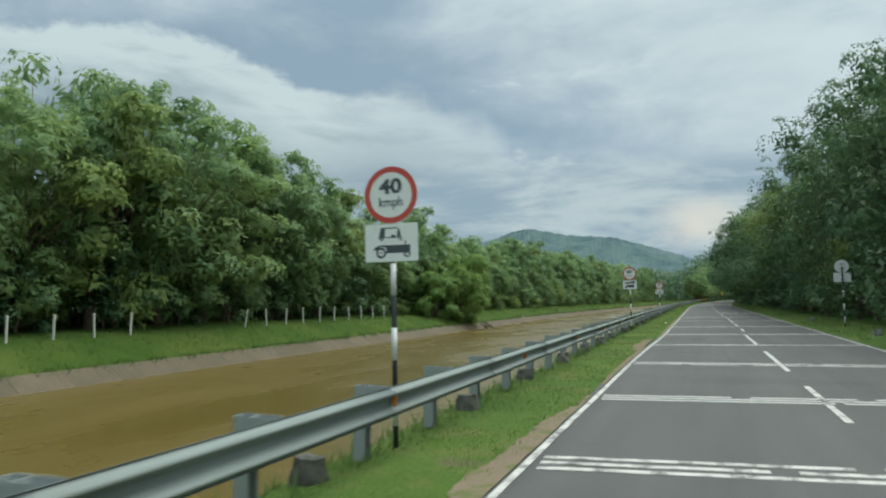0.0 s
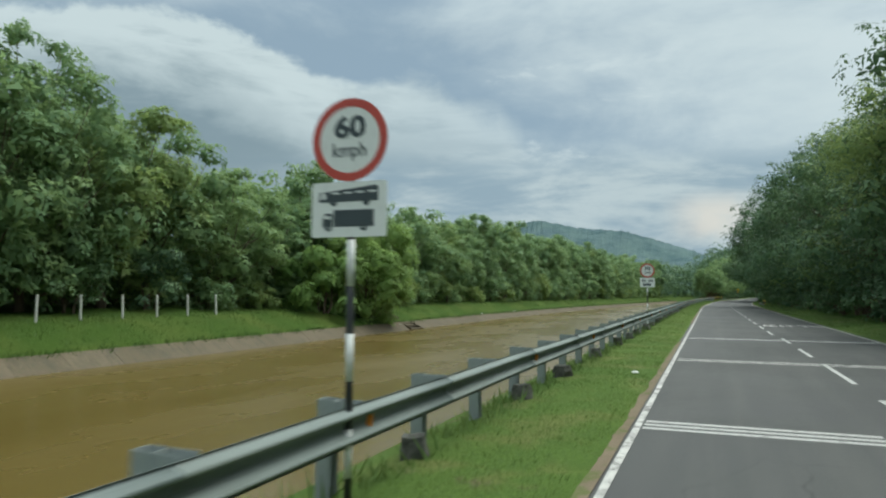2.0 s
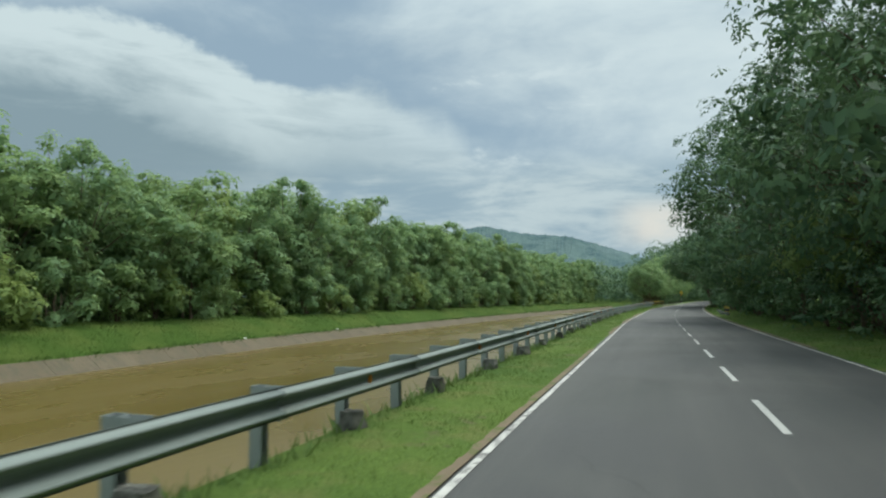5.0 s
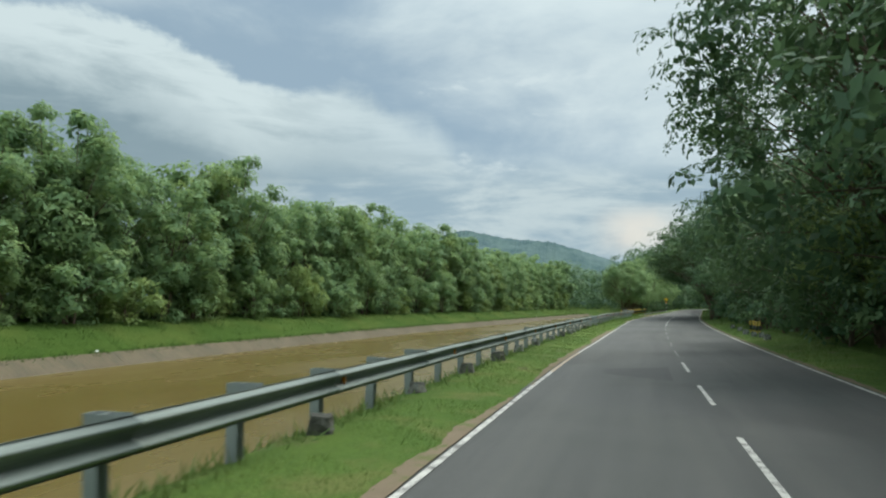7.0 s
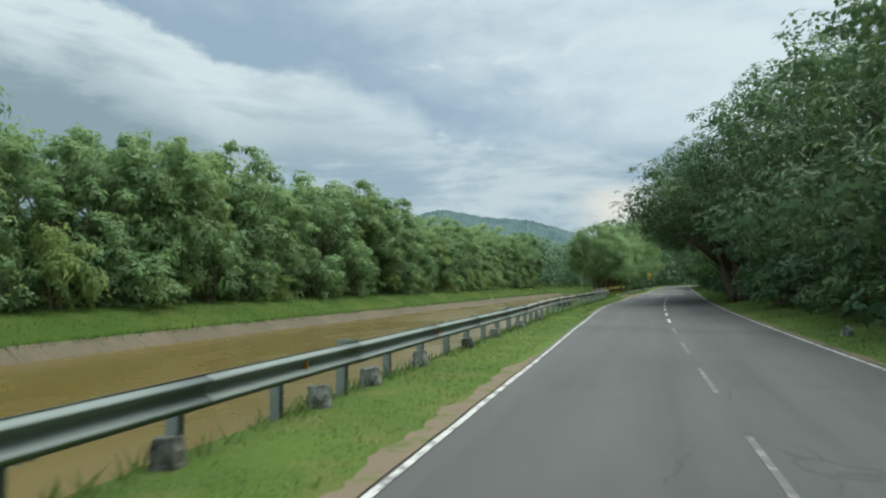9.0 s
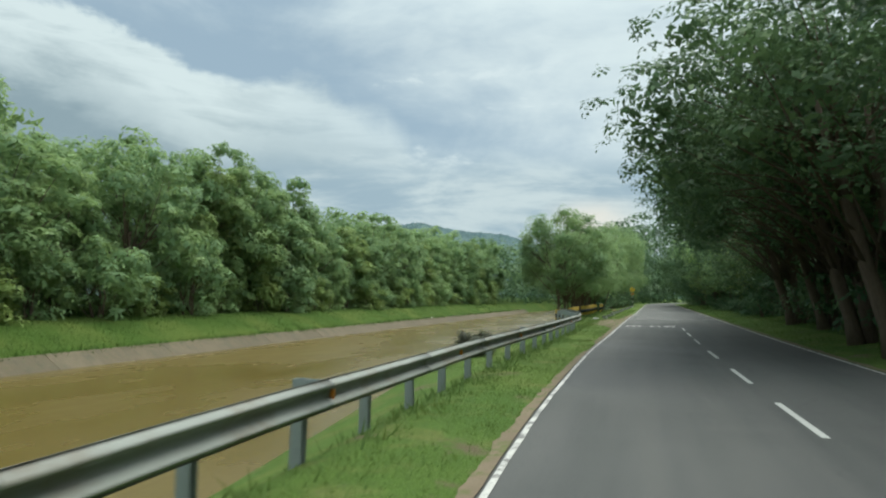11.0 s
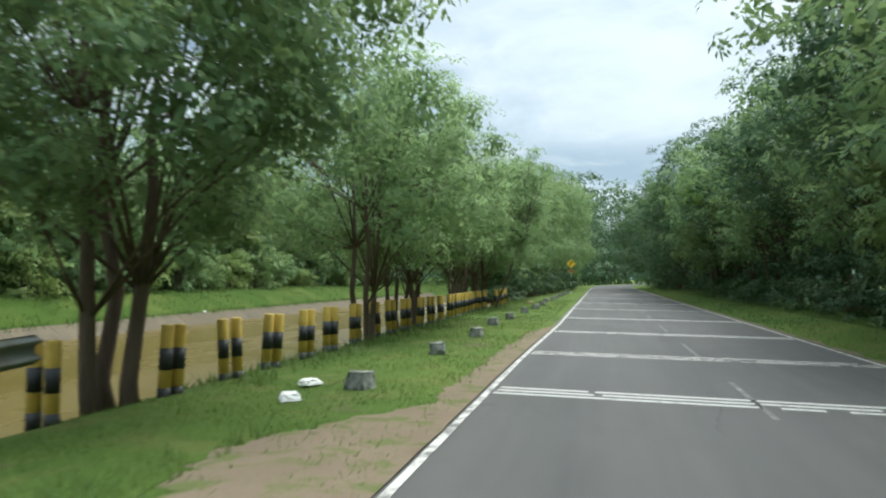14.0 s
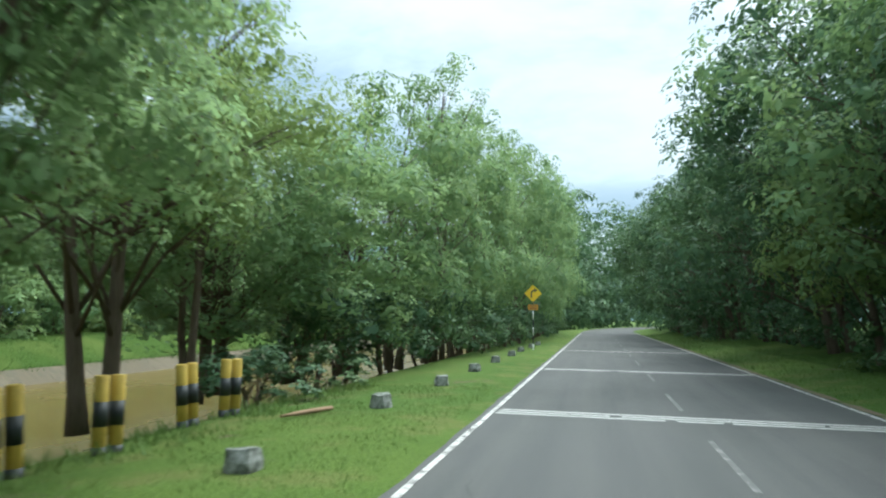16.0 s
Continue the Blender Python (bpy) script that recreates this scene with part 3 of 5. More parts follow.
def bare_patch(y0, y1, inner, wide, seed, label):
    """Bare soil that lies on the verge from the road's edge outwards, with a frayed rim."""
    verts, faces, cols = [], [], 9
    ys = list(np.arange(y0, y1, 0.12))
    for y in ys:
        k = ease(y, y0, y0 + 0.45 * (y1 - y0)) * ease(y, y1, y1 - 0.2 * (y1 - y0))
        rim = wide * k * (1 + 0.45 * noise.noise((y * 0.5, seed, 0.0)) + 0.22 * noise.noise((y * 2.1, seed, 3.0)) + 0.14 * noise.noise((y * 7.0, seed, 6.0)))
        for j in range(cols):
            off = inner - max(0.03, rim) * j / (cols - 1)
            low = ground_z(off, y) + 0.006
            verts.append(at(y, off, (max(0.004, low) if off > -3.8 else low) + (0.008 if j < cols - 1 else -0.01)))
    for i in range(len(ys) - 1):
        for j in range(cols - 1):
            q = i * cols + j
            faces.append((q, q + 1, q + cols + 1, q + cols))
    return tagged(mesh_object("bare_patch", verts, faces, SAND, True), label, "soil", kind="structure")


bare_patch(203.0, 222.0, ROAD_L - 0.09, 1.7, 5.0, "bare trodden soil beside the road near the end of the rail")
bare_patch(20.5, 29.5, ROAD_L - 0.05 - widening(25.0), 0.36, 8.0, "small patch of bare red-brown soil at the road edge")
tagged(strip("dirt_edge", 100.0, 300.0, ROAD_R - 0.04, ROAD_R + 0.12, 0.012, SAND, 0.3, 0.12, 40.0), "bare sandy soil along the broken road edge", "soil", kind="structure")


tagged(strip("road_patch", 120.9, 124.6, -1.95, -0.45, 0.004, NEW_ASPHALT, 0.12, 0.34, 3.0, None, 1.2), "darker repaired patch in the asphalt", "road patch", kind="structure")


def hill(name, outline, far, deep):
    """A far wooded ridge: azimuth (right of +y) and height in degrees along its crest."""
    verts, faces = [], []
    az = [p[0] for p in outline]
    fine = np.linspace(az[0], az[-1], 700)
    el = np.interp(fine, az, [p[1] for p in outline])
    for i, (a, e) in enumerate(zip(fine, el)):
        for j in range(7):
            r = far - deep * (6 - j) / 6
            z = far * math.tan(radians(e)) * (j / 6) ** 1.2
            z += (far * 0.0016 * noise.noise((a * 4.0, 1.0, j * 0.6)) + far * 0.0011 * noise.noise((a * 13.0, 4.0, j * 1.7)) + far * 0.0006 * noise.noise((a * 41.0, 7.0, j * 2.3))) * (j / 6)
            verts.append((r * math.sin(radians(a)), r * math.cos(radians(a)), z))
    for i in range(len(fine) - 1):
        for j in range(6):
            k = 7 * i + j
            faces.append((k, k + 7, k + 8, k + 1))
    return tagged(mesh_object(name, verts, faces, HILL, True), "far wooded hill with blue-green haze in its colour, under low cloud", "hill", kind="structure")


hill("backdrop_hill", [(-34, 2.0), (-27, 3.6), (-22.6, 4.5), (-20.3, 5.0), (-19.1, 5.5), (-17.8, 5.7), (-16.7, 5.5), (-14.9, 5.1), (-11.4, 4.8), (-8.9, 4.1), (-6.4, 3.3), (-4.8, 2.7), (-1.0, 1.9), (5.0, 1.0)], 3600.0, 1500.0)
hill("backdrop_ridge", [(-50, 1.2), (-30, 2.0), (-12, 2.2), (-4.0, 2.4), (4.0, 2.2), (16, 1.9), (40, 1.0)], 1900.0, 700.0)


# ------------------------------------------------------------ markings on the road
def bar_mesh(name, quads, mat, z=0.005):
    """Flat painted strokes, each a quad of (offset, along) corners round an origin on the road."""
    verts, faces = [], []
    for quad in quads:
        faces.append(tuple(range(len(verts), len(verts) + 4)))
        verts += [(x, y, z) for x, y in quad]
    me = bpy.data.meshes.new(name)
    me.from_pydata(verts, [], faces)
    me.materials.append(mat)
    return me


def on_road(y, off=0.0, z=0.0):
    return Matrix.Translation(at(y, off, z)) @ pose(0, 0, 0, 0, 0, heading(y))


def edge_line(off, spans, label):
    for y0, y1, w, *dirty in spans:
        tagged(strip("edge_line", y0, y1, off, off + w, 0.005, DIRTY_PAINT if dirty else WORN_PAINT if w < 0.1 else PAINT, 1.0, 0.012, off, widening if off < 0 else None), label, "road marking", "edge lines of the road", "structure")


edge_line(-3.23, ((-40, 100, 0.086), (100, 122, 0.085), (122, 129, 0.09, True), (129, 150, 0.085), (150, 196, 0.066), (196, 330, 0.088)), "white worn line along the road edge")
edge_line(3.03, ((-40, 110, 0.09), (110, 330, 0.095)), "white worn line along the road edge")

# the middle line: dashes of 2.8 m, but for those at its start
long_dashes = {10.3: 3.9, 16.8: 5.8, 25.7: 6.2, 46.3: 3.9}
dash_starts = [-6.0, 0.4, 10.3, 16.8, 25.7, 35.1, 41.3, 46.3, 52.2, 57.6, 62.7, 68.1, 73.6, 79.1, 84.9, 90.4, 95.9, 101.4, 106.6, 111.7, 117.5, 123.4, 128.9, 134.4, 140.4, 146.2,
               152.0, 157.8, 163.6, 169.4, 175.2, 180.7, 186.5, 192.7, 198.0, 203.5, 215.0, 221.0, 227.4, 234.0, 240.0, 246.2, 252.2, 258.3, 264.5, 271.0, 277.0, 283.0, 289.0, 295.0, 301.0]
for y in dash_starts:
    worn = y < 12 or 98 < y < 160 or y > 212 or 190 < y < 194
    length = long_dashes.get(y, 2.9)
    w = 0.038 if worn and y > 98 else 0.05
    me = bar_mesh("centre_dash", [[(-w, 0), (w, 0), (w, length), (-w, length)]], (FADED_PAINT if y > 126 and not 190 < y < 194 else WORN_PAINT) if worn else PAINT)
    ob = new("centre_dash", me)
    ob.matrix_basis = on_road(y, 0.14 if 34 < y < 60 else 0.0)
    tagged(ob, "worn white centre-line dash on the asphalt" if worn else "white centre-line dash on the asphalt", "road marking", "dashes of the centre line", "structure")

# rumble bars: three thin stripes each, across both lanes
for i, y in enumerate((-8.5, -3.6, 1.9, 7.0, 11.85, 18.2, 25.5, 32.5, 40.7, 49.8, 58.9, 222.2, 227.2, 233.1, 240.2, 248.4, 257.3, 268.0, 281.9)):
    quads = []
    for s in range(3):
        a = -0.31 + s * 0.24
        cuts = sorted(random.uniform(-2.6, 2.8) for _ in range(2)) if random.random() < 0.6 else []
        ends = [-3.1 - widening(y)] + [c for cut in cuts for c in (cut, cut + random.uniform(0.06, 0.28))] + [3.0]
        for x0, x1 in zip(ends[::2], ends[1::2]):
            if x1 > x0:
                quads.append([(x0, a), (x1, a), (x1, a + 0.12), (x0, a + 0.12)])
    ob = new("rumble_bar", bar_mesh("rumble_bar", quads, PAINT if i % 3 else WORN_PAINT))
    skew = (8.5 if y < 9 else 7.5 if y < 15 else 3.0 if y < 20 else 4.2) if y < 100 else -4.0
    ob.matrix_basis = Matrix.Translation(at(y, 0.0)) @ pose(0, 0, 0, 0, 0, skew)
    ob.location.y += 3.1 * math.tan(radians(skew)) - (0.27 if 20 < y < 45 else 0.03) if y < 100 else -0.2
    tagged(ob, "triple white rumble stripe painted across the road", "road marking", "rumble bars across the road", "structure")


def stroke(x0, y0, x1, y1, w):
    """A painted stroke with level ends, w wide across the road (or along it for a level stroke)."""
    if abs(y1 - y0) < 0.02:
        return [(x0, y0 - w), (x1, y0 - w), (x1, y0 + w), (x0, y0 + w)]
    return [(x0 - w, y0), (x0 + w, y0), (x1 + w, y1), (x1 - w, y1)]


def word_slow(m):
    """SLOW in tall road letters, 2.7 m wide and 2.1 m long."""
    h, w, t = 2.1, 0.065, 0.13
    s = [stroke(0, t, 0.52, t, t), stroke(0.455, 0, 0.455, h / 2, w), stroke(0, h / 2, 0.52, h / 2, t), stroke(0.065, h / 2, 0.065, h, w), stroke(0, h - t, 0.52, h - t, t)]
    l = [stroke(0.065, 0, 0.065, h, w), stroke(0, t, 0.5, t, t)]
    o = [stroke(0.065, 0, 0.065, h, w), stroke(0.50, 0, 0.50, h, w), stroke(0, t, 0.565, t, t), stroke(0, h - t, 0.565, h - t, t)]
    v = [stroke(0.06, h, 0.19, 0, w), stroke(0.19, 0, 0.34, h, w), stroke(0.34, h, 0.49, 0, w), stroke(0.49, 0, 0.62, h, w)]
    holder = thing("road_word", m, "white word SLOW painted on the asphalt lane", "road marking", "words on the road", "structure")
    for name, quads, x in (("letter_s", s, -1.35), ("letter_l", l, -0.68), ("letter_o", o, -0.02), ("letter_w", v, 0.70)):
        quads = [[(a + x, b) for a, b in q] for q in quads]
        me = bar_mesh(name, quads, WORN_PAINT)
        for i, vert in enumerate(me.vertices):
            vert.co.z += 0.0004 * (i // 4)
        piece(name, me, holder, Matrix())
    return holder


word_slow(on_road(207.2, -1.66))
word_slow(on_road(73.0, 1.55) @ pose(0, 0, 0, 0, 0, 180))


# ------------------------------------------------------------ guard rail
def rail_off(y):
    """The rail's offset; it flares away from the road at its end."""
    near = -4.72 - 0.24 * min(1.0, max(0.0, (y - 8) / 30))
    near -= 0.35 * ease(y, 158, 170) * (1 - ease(y, 178, 190)) - 0.05 * ease(y, 184, 192)
    return near if y < 199 else near - 3.3 * ((y - 199) / 20.6) ** 1.7


def guard_rail():
    rail = thing("guard_rail", Matrix.Translation(at(0, -4.9)), "long galvanised steel W-beam guard rail on posts", "guard rail")
    shift = Matrix.Translation(-at(0, -4.9))
    # W section: offset towards the road, height
    section = [(0.015, 0.445), (0.0, 0.452), (0.022, 0.472), (0.078, 0.492), (0.083, 0.508), (0.078, 0.524), (0.0, 0.566), (-0.004, 0.60), (0.0, 0.634), (0.078, 0.676),
               (0.083, 0.692), (0.078, 0.708), (0.022, 0.728), (0.0, 0.748), (0.015, 0.755)]
    gap = 3.96
    starts = np.arange(-9.6, 219.0, gap)
    for i, y0 in enumerate(starts):
        deep = 1.0 if y0 < 158 else 1.1                # the old stretch has a deeper beam
        y1 = min(y0 + gap + 0.18, 219.6)
        bm = bmesh.new()
        lap = 0.004 * (i % 2)
        ys = np.linspace(y0, y1, 4 if y0 < 186 else 6)
        sag = [0.012 * noise.noise((y * 0.23, 5.0, 0.0)) + 0.05 * ease(y, 178, 190) for y in ys]
        grid = [[bm.verts.new(shift @ at(y, rail_off(y) + d + lap, 0.6 + (z - 0.6) * deep + g)) for d, z in section] for y, g in zip(ys, sag)]
        back = [[bm.verts.new(shift @ at(y, rail_off(y) + d + lap - 0.0032, 0.6 + (z - 0.6) * deep + g)) for d, z in section] for y, g in zip(ys, sag)]
        for a in range(len(ys) - 1):
            for b in range(len(section) - 1):
                bm.faces.new((grid[a][b], grid[a + 1][b], grid[a + 1][b + 1], grid[a][b + 1])).smooth = True
                bm.faces.new((back[a][b + 1], back[a + 1][b + 1], back[a + 1][b], back[a][b])).smooth = True
            for b, flip in ((0, False), (len(section) - 1, True)):
                quad = (grid[a][b], back[a][b], back[a + 1][b], grid[a + 1][b])
                bm.faces.new(quad if not flip else quad[::-1])
        for a in (0, len(ys) - 1):
            for b in range(len(section) - 1):
                quad = (grid[a][b], grid[a][b + 1], back[a][b + 1], back[a][b])
                bm.faces.new(quad if a else quad[::-1])
        beam = part("beam", bm, ZINC if y0 < 158 else OLD_ZINC, rail)
        beam["label"] = "galvanised W-beam with lapped joint"
    # posts: a channel with a shorter spacer channel in front of it
    def channel(width, depth, low, high):
        bm = bmesh.new()
        t = 0.006
        box(bm, (t, depth, high - low), Matrix.Translation((-width / 2, 0, (low + high) / 2)))
        box(bm, (width, t, high - low), Matrix.Translation((t / 2, -depth / 2, (low + high) / 2)))
        box(bm, (width, t, high - low), Matrix.Translation((t / 2, depth / 2, (low + high) / 2)))
        me = bpy.data.meshes.new("post")
        bm.to_mesh(me), bm.free()
        me.materials.append(POST_GREY)
        return me
    post_mesh, spacer_mesh = channel(0.13, 0.13, -0.5, 0.775), channel(0.21, 0.13, 0.44, 0.77)
    low_post, low_spacer = channel(0.12, 0.11, -0.5, 0.68), channel(0.21, 0.11, 0.44, 0.69)
    bm = bmesh.new()
    box(bm, (0.05, 0.012, 0.10), Matrix.Translation((0.0, 0.0, 0.0)), 0.003)
    refl = bpy.data.meshes.new("reflector")
    bm.to_mesh(refl), bm.free()
    refl.materials.append(AMBER)
    for i, y in enumerate(np.arange(-7.46, 218.6, 1.98)):
        turn = heading(y) + (0 if y < 199 else math.degrees(math.atan(3.3 * 1.7 / 20.6 * ((y - 199) / 20.6) ** 0.7)))
        lean = pose(0, 0, 0, random.uniform(-1.5, 1.5), random.uniform(-1.5, 1.5), turn)
        low = y > 116 and i % 7        # the far stretch stands on shorter posts
        post = piece("post", low_post if low else post_mesh, rail, shift @ Matrix.Translation(at(y, rail_off(y) - 0.32, random.uniform(-0.03, 0.0))) @ lean)
        piece("spacer", low_spacer if low else spacer_mesh, post, Matrix.Translation((0.175, 0.003, 0.0)))
        if i % 3 == 1:
            piece("reflector", refl, rail, shift @ Matrix.Translation(at(y + 0.1, rail_off(y) + 0.03, 0.60)) @ pose(0, 0, 0, 0, 8, turn))["label"] = "small amber reflector in the beam"


guard_rail()


# ------------------------------------------------------------ road signs
def banded_pole(holder, top, r=0.031, band=0.36, first_white=True, foot=-0.4):
    """A round pole, painted in white and black bands from the top down."""
    z, white, shaft = top, first_white, None
    bm = bmesh.new()
    tube_bm(bm, [(0, 0, foot), (0, 0, top + 0.8)], [r * 0.96, r * 0.96], 12)
    shaft = part("pole", bm, BLACK, holder)
    while z > foot + 0.1:
        low = max(z - band, foot)
        if white:
            bm = bmesh.new()
            tube_bm(bm, [(0, 0, low), (0, 0, z)], [r, r], 12)
            part("band", bm, POLE_WHITE, shaft, "white painted band")
        z, white = low, not white
    return shaft


def wheel(parent, x, z, r, hub=0.45, front=0.0):
    bm = bmesh.new()
    ring(bm, r, r * hub, 0.0016, Matrix.Translation((x, front, z)), 20)
    part("wheel", bm, INK, parent)
    bm = bmesh.new()
    plate(bm, circle(r * 0.2, 10, x, z), 0.0016, Matrix.Translation((0, front, 0)))
    part("hub", bm, INK, parent)


def shape(parent, name, outline, front, mat=None):
    bm = bmesh.new()
    plate(bm, outline, 0.0016, Matrix.Translation((0, front, 0)))
    return part(name, bm, mat or INK, parent)


def rounded(w, h, r=0.02, cz=0.0):
    out = []
    for sx, sz, a in ((1, 1, 0), (-1, 1, 90), (-1, -1, 180), (1, -1, 270)):
        for i in range(5):
            t = radians(a + 90 * i / 4)
            out.append((sx * (w / 2 - r) + r * math.cos(t), cz + sz * (h / 2 - r) + r * math.sin(t)))
    return out


def rect(x0, z0, x1, z1):
    return [(x0, z0), (x1, z0), (x1, z1), (x0, z1)]


def speed_sign(y, off, number, kinds, label, z0=0.0, turn=0.0):
    """A round limit sign over a square panel of vehicle pictures, on a banded pole. It faces -y."""
    sign = thing("speed_sign", Matrix.Translation(at(y, off, z0)) @ pose(0, 0, 0, 0, 0, turn), label, "road sign", "speed limit signs along the canal")
    banded_pole(sign, 2.03)
    cz = 2.80
    bm = bmesh.new()
    plate(bm, circle(0.325, 48, 0, cz), 0.003, Matrix.Translation((0, -0.045, 0)))
    disc = part("disc", bm, WHITE, sign, "round white sheet with a red ring")
    bm = bmesh.new()
    ring(bm, 0.323, 0.258, 0.002, Matrix.Translation((0, -0.0485, cz)))
    part("ring", bm, RED, disc)
    lettering(number, 0.225, Matrix.Translation((0, -0.0505, cz + 0.09)) @ Matrix.Diagonal((1.2, 1, 1, 1)), disc, INK, "number", 0.008)
    lettering("kmph", 0.155, Matrix.Translation((0, -0.0505, cz - 0.085)) @ Matrix.Diagonal((0.86, 1, 1, 1)), disc, INK, "unit", 0.001)
    bm = bmesh.new()
    plate(bm, rounded(0.645, 0.425, 0.02, 2.26), 0.003, Matrix.Translation((0, -0.045, 0)))
    panel = part("panel", bm, WHITE, sign, "white panel with vehicle pictures")
    for z in (2.62, 2.95):
        bm = bmesh.new()
        box(bm, (0.16, 0.02, 0.03), Matrix.Translation((0, -0.034, z)))
        part("bracket", bm, SHEET_BACK, sign)
    fr, pz = -0.0485, 2.262
    if "tuk_tuk" in kinds:
        shape(panel, "picture", [(-0.155, pz + 0.05), (-0.125, pz + 0.17), (-0.075, pz + 0.165), (-0.08, pz + 0.05)], fr)
        shape(panel, "picture", [(-0.125, pz + 0.168), (0.07, pz + 0.168), (0.09, pz + 0.155), (-0.12, pz + 0.157)], fr - 0.0002)
        shape(panel, "picture", rect(-0.10, pz + 0.05, 0.09, pz + 0.062), fr - 0.0004)
        shape(panel, "picture", [(0.07, pz + 0.06), (0.085, pz + 0.155), (0.098, pz + 0.155), (0.12, pz + 0.06)], fr - 0.0006)
        shape(panel, "picture", rect(0.0, pz + 0.05, 0.05, pz + 0.085), fr - 0.0008)
        wheel(panel, -0.12, pz + 0.04, 0.022, front=fr - 0.001), wheel(panel, 0.115, pz + 0.04, 0.022, front=fr - 0.001)
        shape(panel, "picture", rect(-0.06, pz - 0.12, 0.23, pz - 0.03), fr)
        shape(panel, "picture", [(-0.22, pz - 0.085), (-0.20, pz - 0.05), (-0.13, pz - 0.025), (-0.06, pz - 0.03), (-0.06, pz - 0.055), (-0.13, pz - 0.045), (-0.20, pz - 0.09)], fr - 0.0002)
        shape(panel, "picture", rect(0.165, pz - 0.03, 0.177, pz + 0.02), fr - 0.0004)
        wheel(panel, -0.125, pz - 0.115, 0.062, 0.6, fr - 0.001), wheel(panel, 0.19, pz - 0.13, 0.042, 0.6, fr - 0.001)
    if "bus" in kinds:
        shape(panel, "picture", [(-0.26, pz + 0.055), (-0.255, pz + 0.13), (0.235, pz + 0.18), (0.25, pz + 0.16), (0.25, pz + 0.06)], fr)
        for x in (-0.15, -0.04, 0.06, 0.16):
            shape(panel, "picture_window", rect(x, pz + 0.115 + 0.03 * (x + 0.2), x + 0.07, pz + 0.128 + 0.03 * (x + 0.2)), fr - 0.0016, WHITE)
        shape(panel, "picture_window", rect(-0.235, pz + 0.08, -0.20, pz + 0.125), fr - 0.0016, WHITE)
        wheel(panel, -0.13, pz + 0.055, 0.03, 0.3, fr - 0.0018), wheel(panel, 0.15, pz + 0.055, 0.03, 0.3, fr - 0.0018)
        shape(panel, "picture", rect(-0.13, pz - 0.135, 0.215, pz - 0.005), fr)
        shape(panel, "picture", [(-0.225, pz - 0.135), (-0.225, pz - 0.07), (-0.20, pz - 0.03), (-0.14, pz - 0.03), (-0.14, pz - 0.135)], fr - 0.0002)
        shape(panel, "picture_window", rect(-0.205, pz - 0.075, -0.16, pz - 0.05), fr - 0.0018, WHITE)
        wheel(panel, -0.175, pz - 0.135, 0.034, 0.4, fr - 0.001), wheel(panel, 0.13, pz - 0.135, 0.034, 0.4, fr - 0.001)
    if "car" in kinds:
        shape(panel, "picture", [(-0.24, pz + 0.055), (-0.245, pz + 0.09), (-0.21, pz + 0.145), (-0.11, pz + 0.145), (-0.075, pz + 0.09), (-0.08, pz + 0.055)], fr)
        shape(panel, "picture_window", [(-0.215, pz + 0.10), (-0.195, pz + 0.132), (-0.125, pz + 0.132), (-0.105, pz + 0.10)], fr - 0.0016, WHITE)
        for x in (-0.225, -0.11):
            shape(panel, "picture", rect(x, pz + 0.03, x + 0.025, pz + 0.056), fr - 0.0003)
        shape(panel, "picture", [(0.06, pz + 0.075), (0.08, pz + 0.11), (0.13, pz + 0.125), (0.17, pz + 0.115), (0.22, pz + 0.13), (0.20, pz + 0.07), (0.12, pz + 0.05)], fr)
        wheel(panel, 0.06, pz + 0.06, 0.036, 0.55, fr - 0.001), wheel(panel, 0.215, pz + 0.06, 0.036, 0.55, fr - 0.001)
        shape(panel, "picture", [(-0.19, pz - 0.14), (-0.19, pz - 0.03), (-0.165, pz - 0.02), (0.14, pz - 0.02), (0.165, pz - 0.07), (0.165, pz - 0.14)], fr)
        for x in (-0.165, -0.055, 0.05):
            shape(panel, "picture_window", rect(x, pz - 0.068, x + 0.085, pz - 0.032), fr - 0.0016, WHITE)
        wheel(panel, -0.13, pz - 0.142, 0.03, 0.4, fr - 0.0018), wheel(panel, 0.10, pz - 0.142, 0.03, 0.4, fr - 0.0018)
    return sign


speed_sign(7.06, -4.94, "40", ("tuk_tuk",), "round 40 kmph limit sign with three-wheeler and tractor panel", 0.015, heading(7))
speed_sign(35.85, -4.92, "60", ("bus",), "round 60 kmph limit sign with bus and lorry panel", 0.0, heading(35))
speed_sign(64.46, -5.0, "70", ("car",), "round 70 kmph limit sign with car, motorcycle and van panel", -0.145, heading(64) + 11)


def sign_from_behind(y, off, z0):
    sign = thing("speed_sign", Matrix.Translation(at(y, off, z0)) @ pose(0, 0, 0, 0, 0, heading(y)), "bare grey back of a round sign and panel for oncoming traffic", "road sign")
    banded_pole(sign, 1.95, first_white=False, band=0.3)
    bm = bmesh.new()
    plate(bm, circle(0.30, 40, 0, 2.76), 0.003, Matrix.Translation((0, 0.05, 0)))
    part("disc", bm, SHEET_BACK, sign)
    bm = bmesh.new()
    plate(bm, rounded(0.72, 0.42, 0.02, 2.25), 0.003, Matrix.Translation((0, 0.05, 0)))
    part("panel", bm, SHEET_BACK, sign)
    for z in (2.15, 2.35, 2.66, 2.86):
        bm = bmesh.new()
        box(bm, (0.20, 0.02, 0.03), Matrix.Translation((0, 0.038, z)))
        part("bracket", bm, ZINC, sign)


sign_from_behind(37.6, 4.55, 0.12)


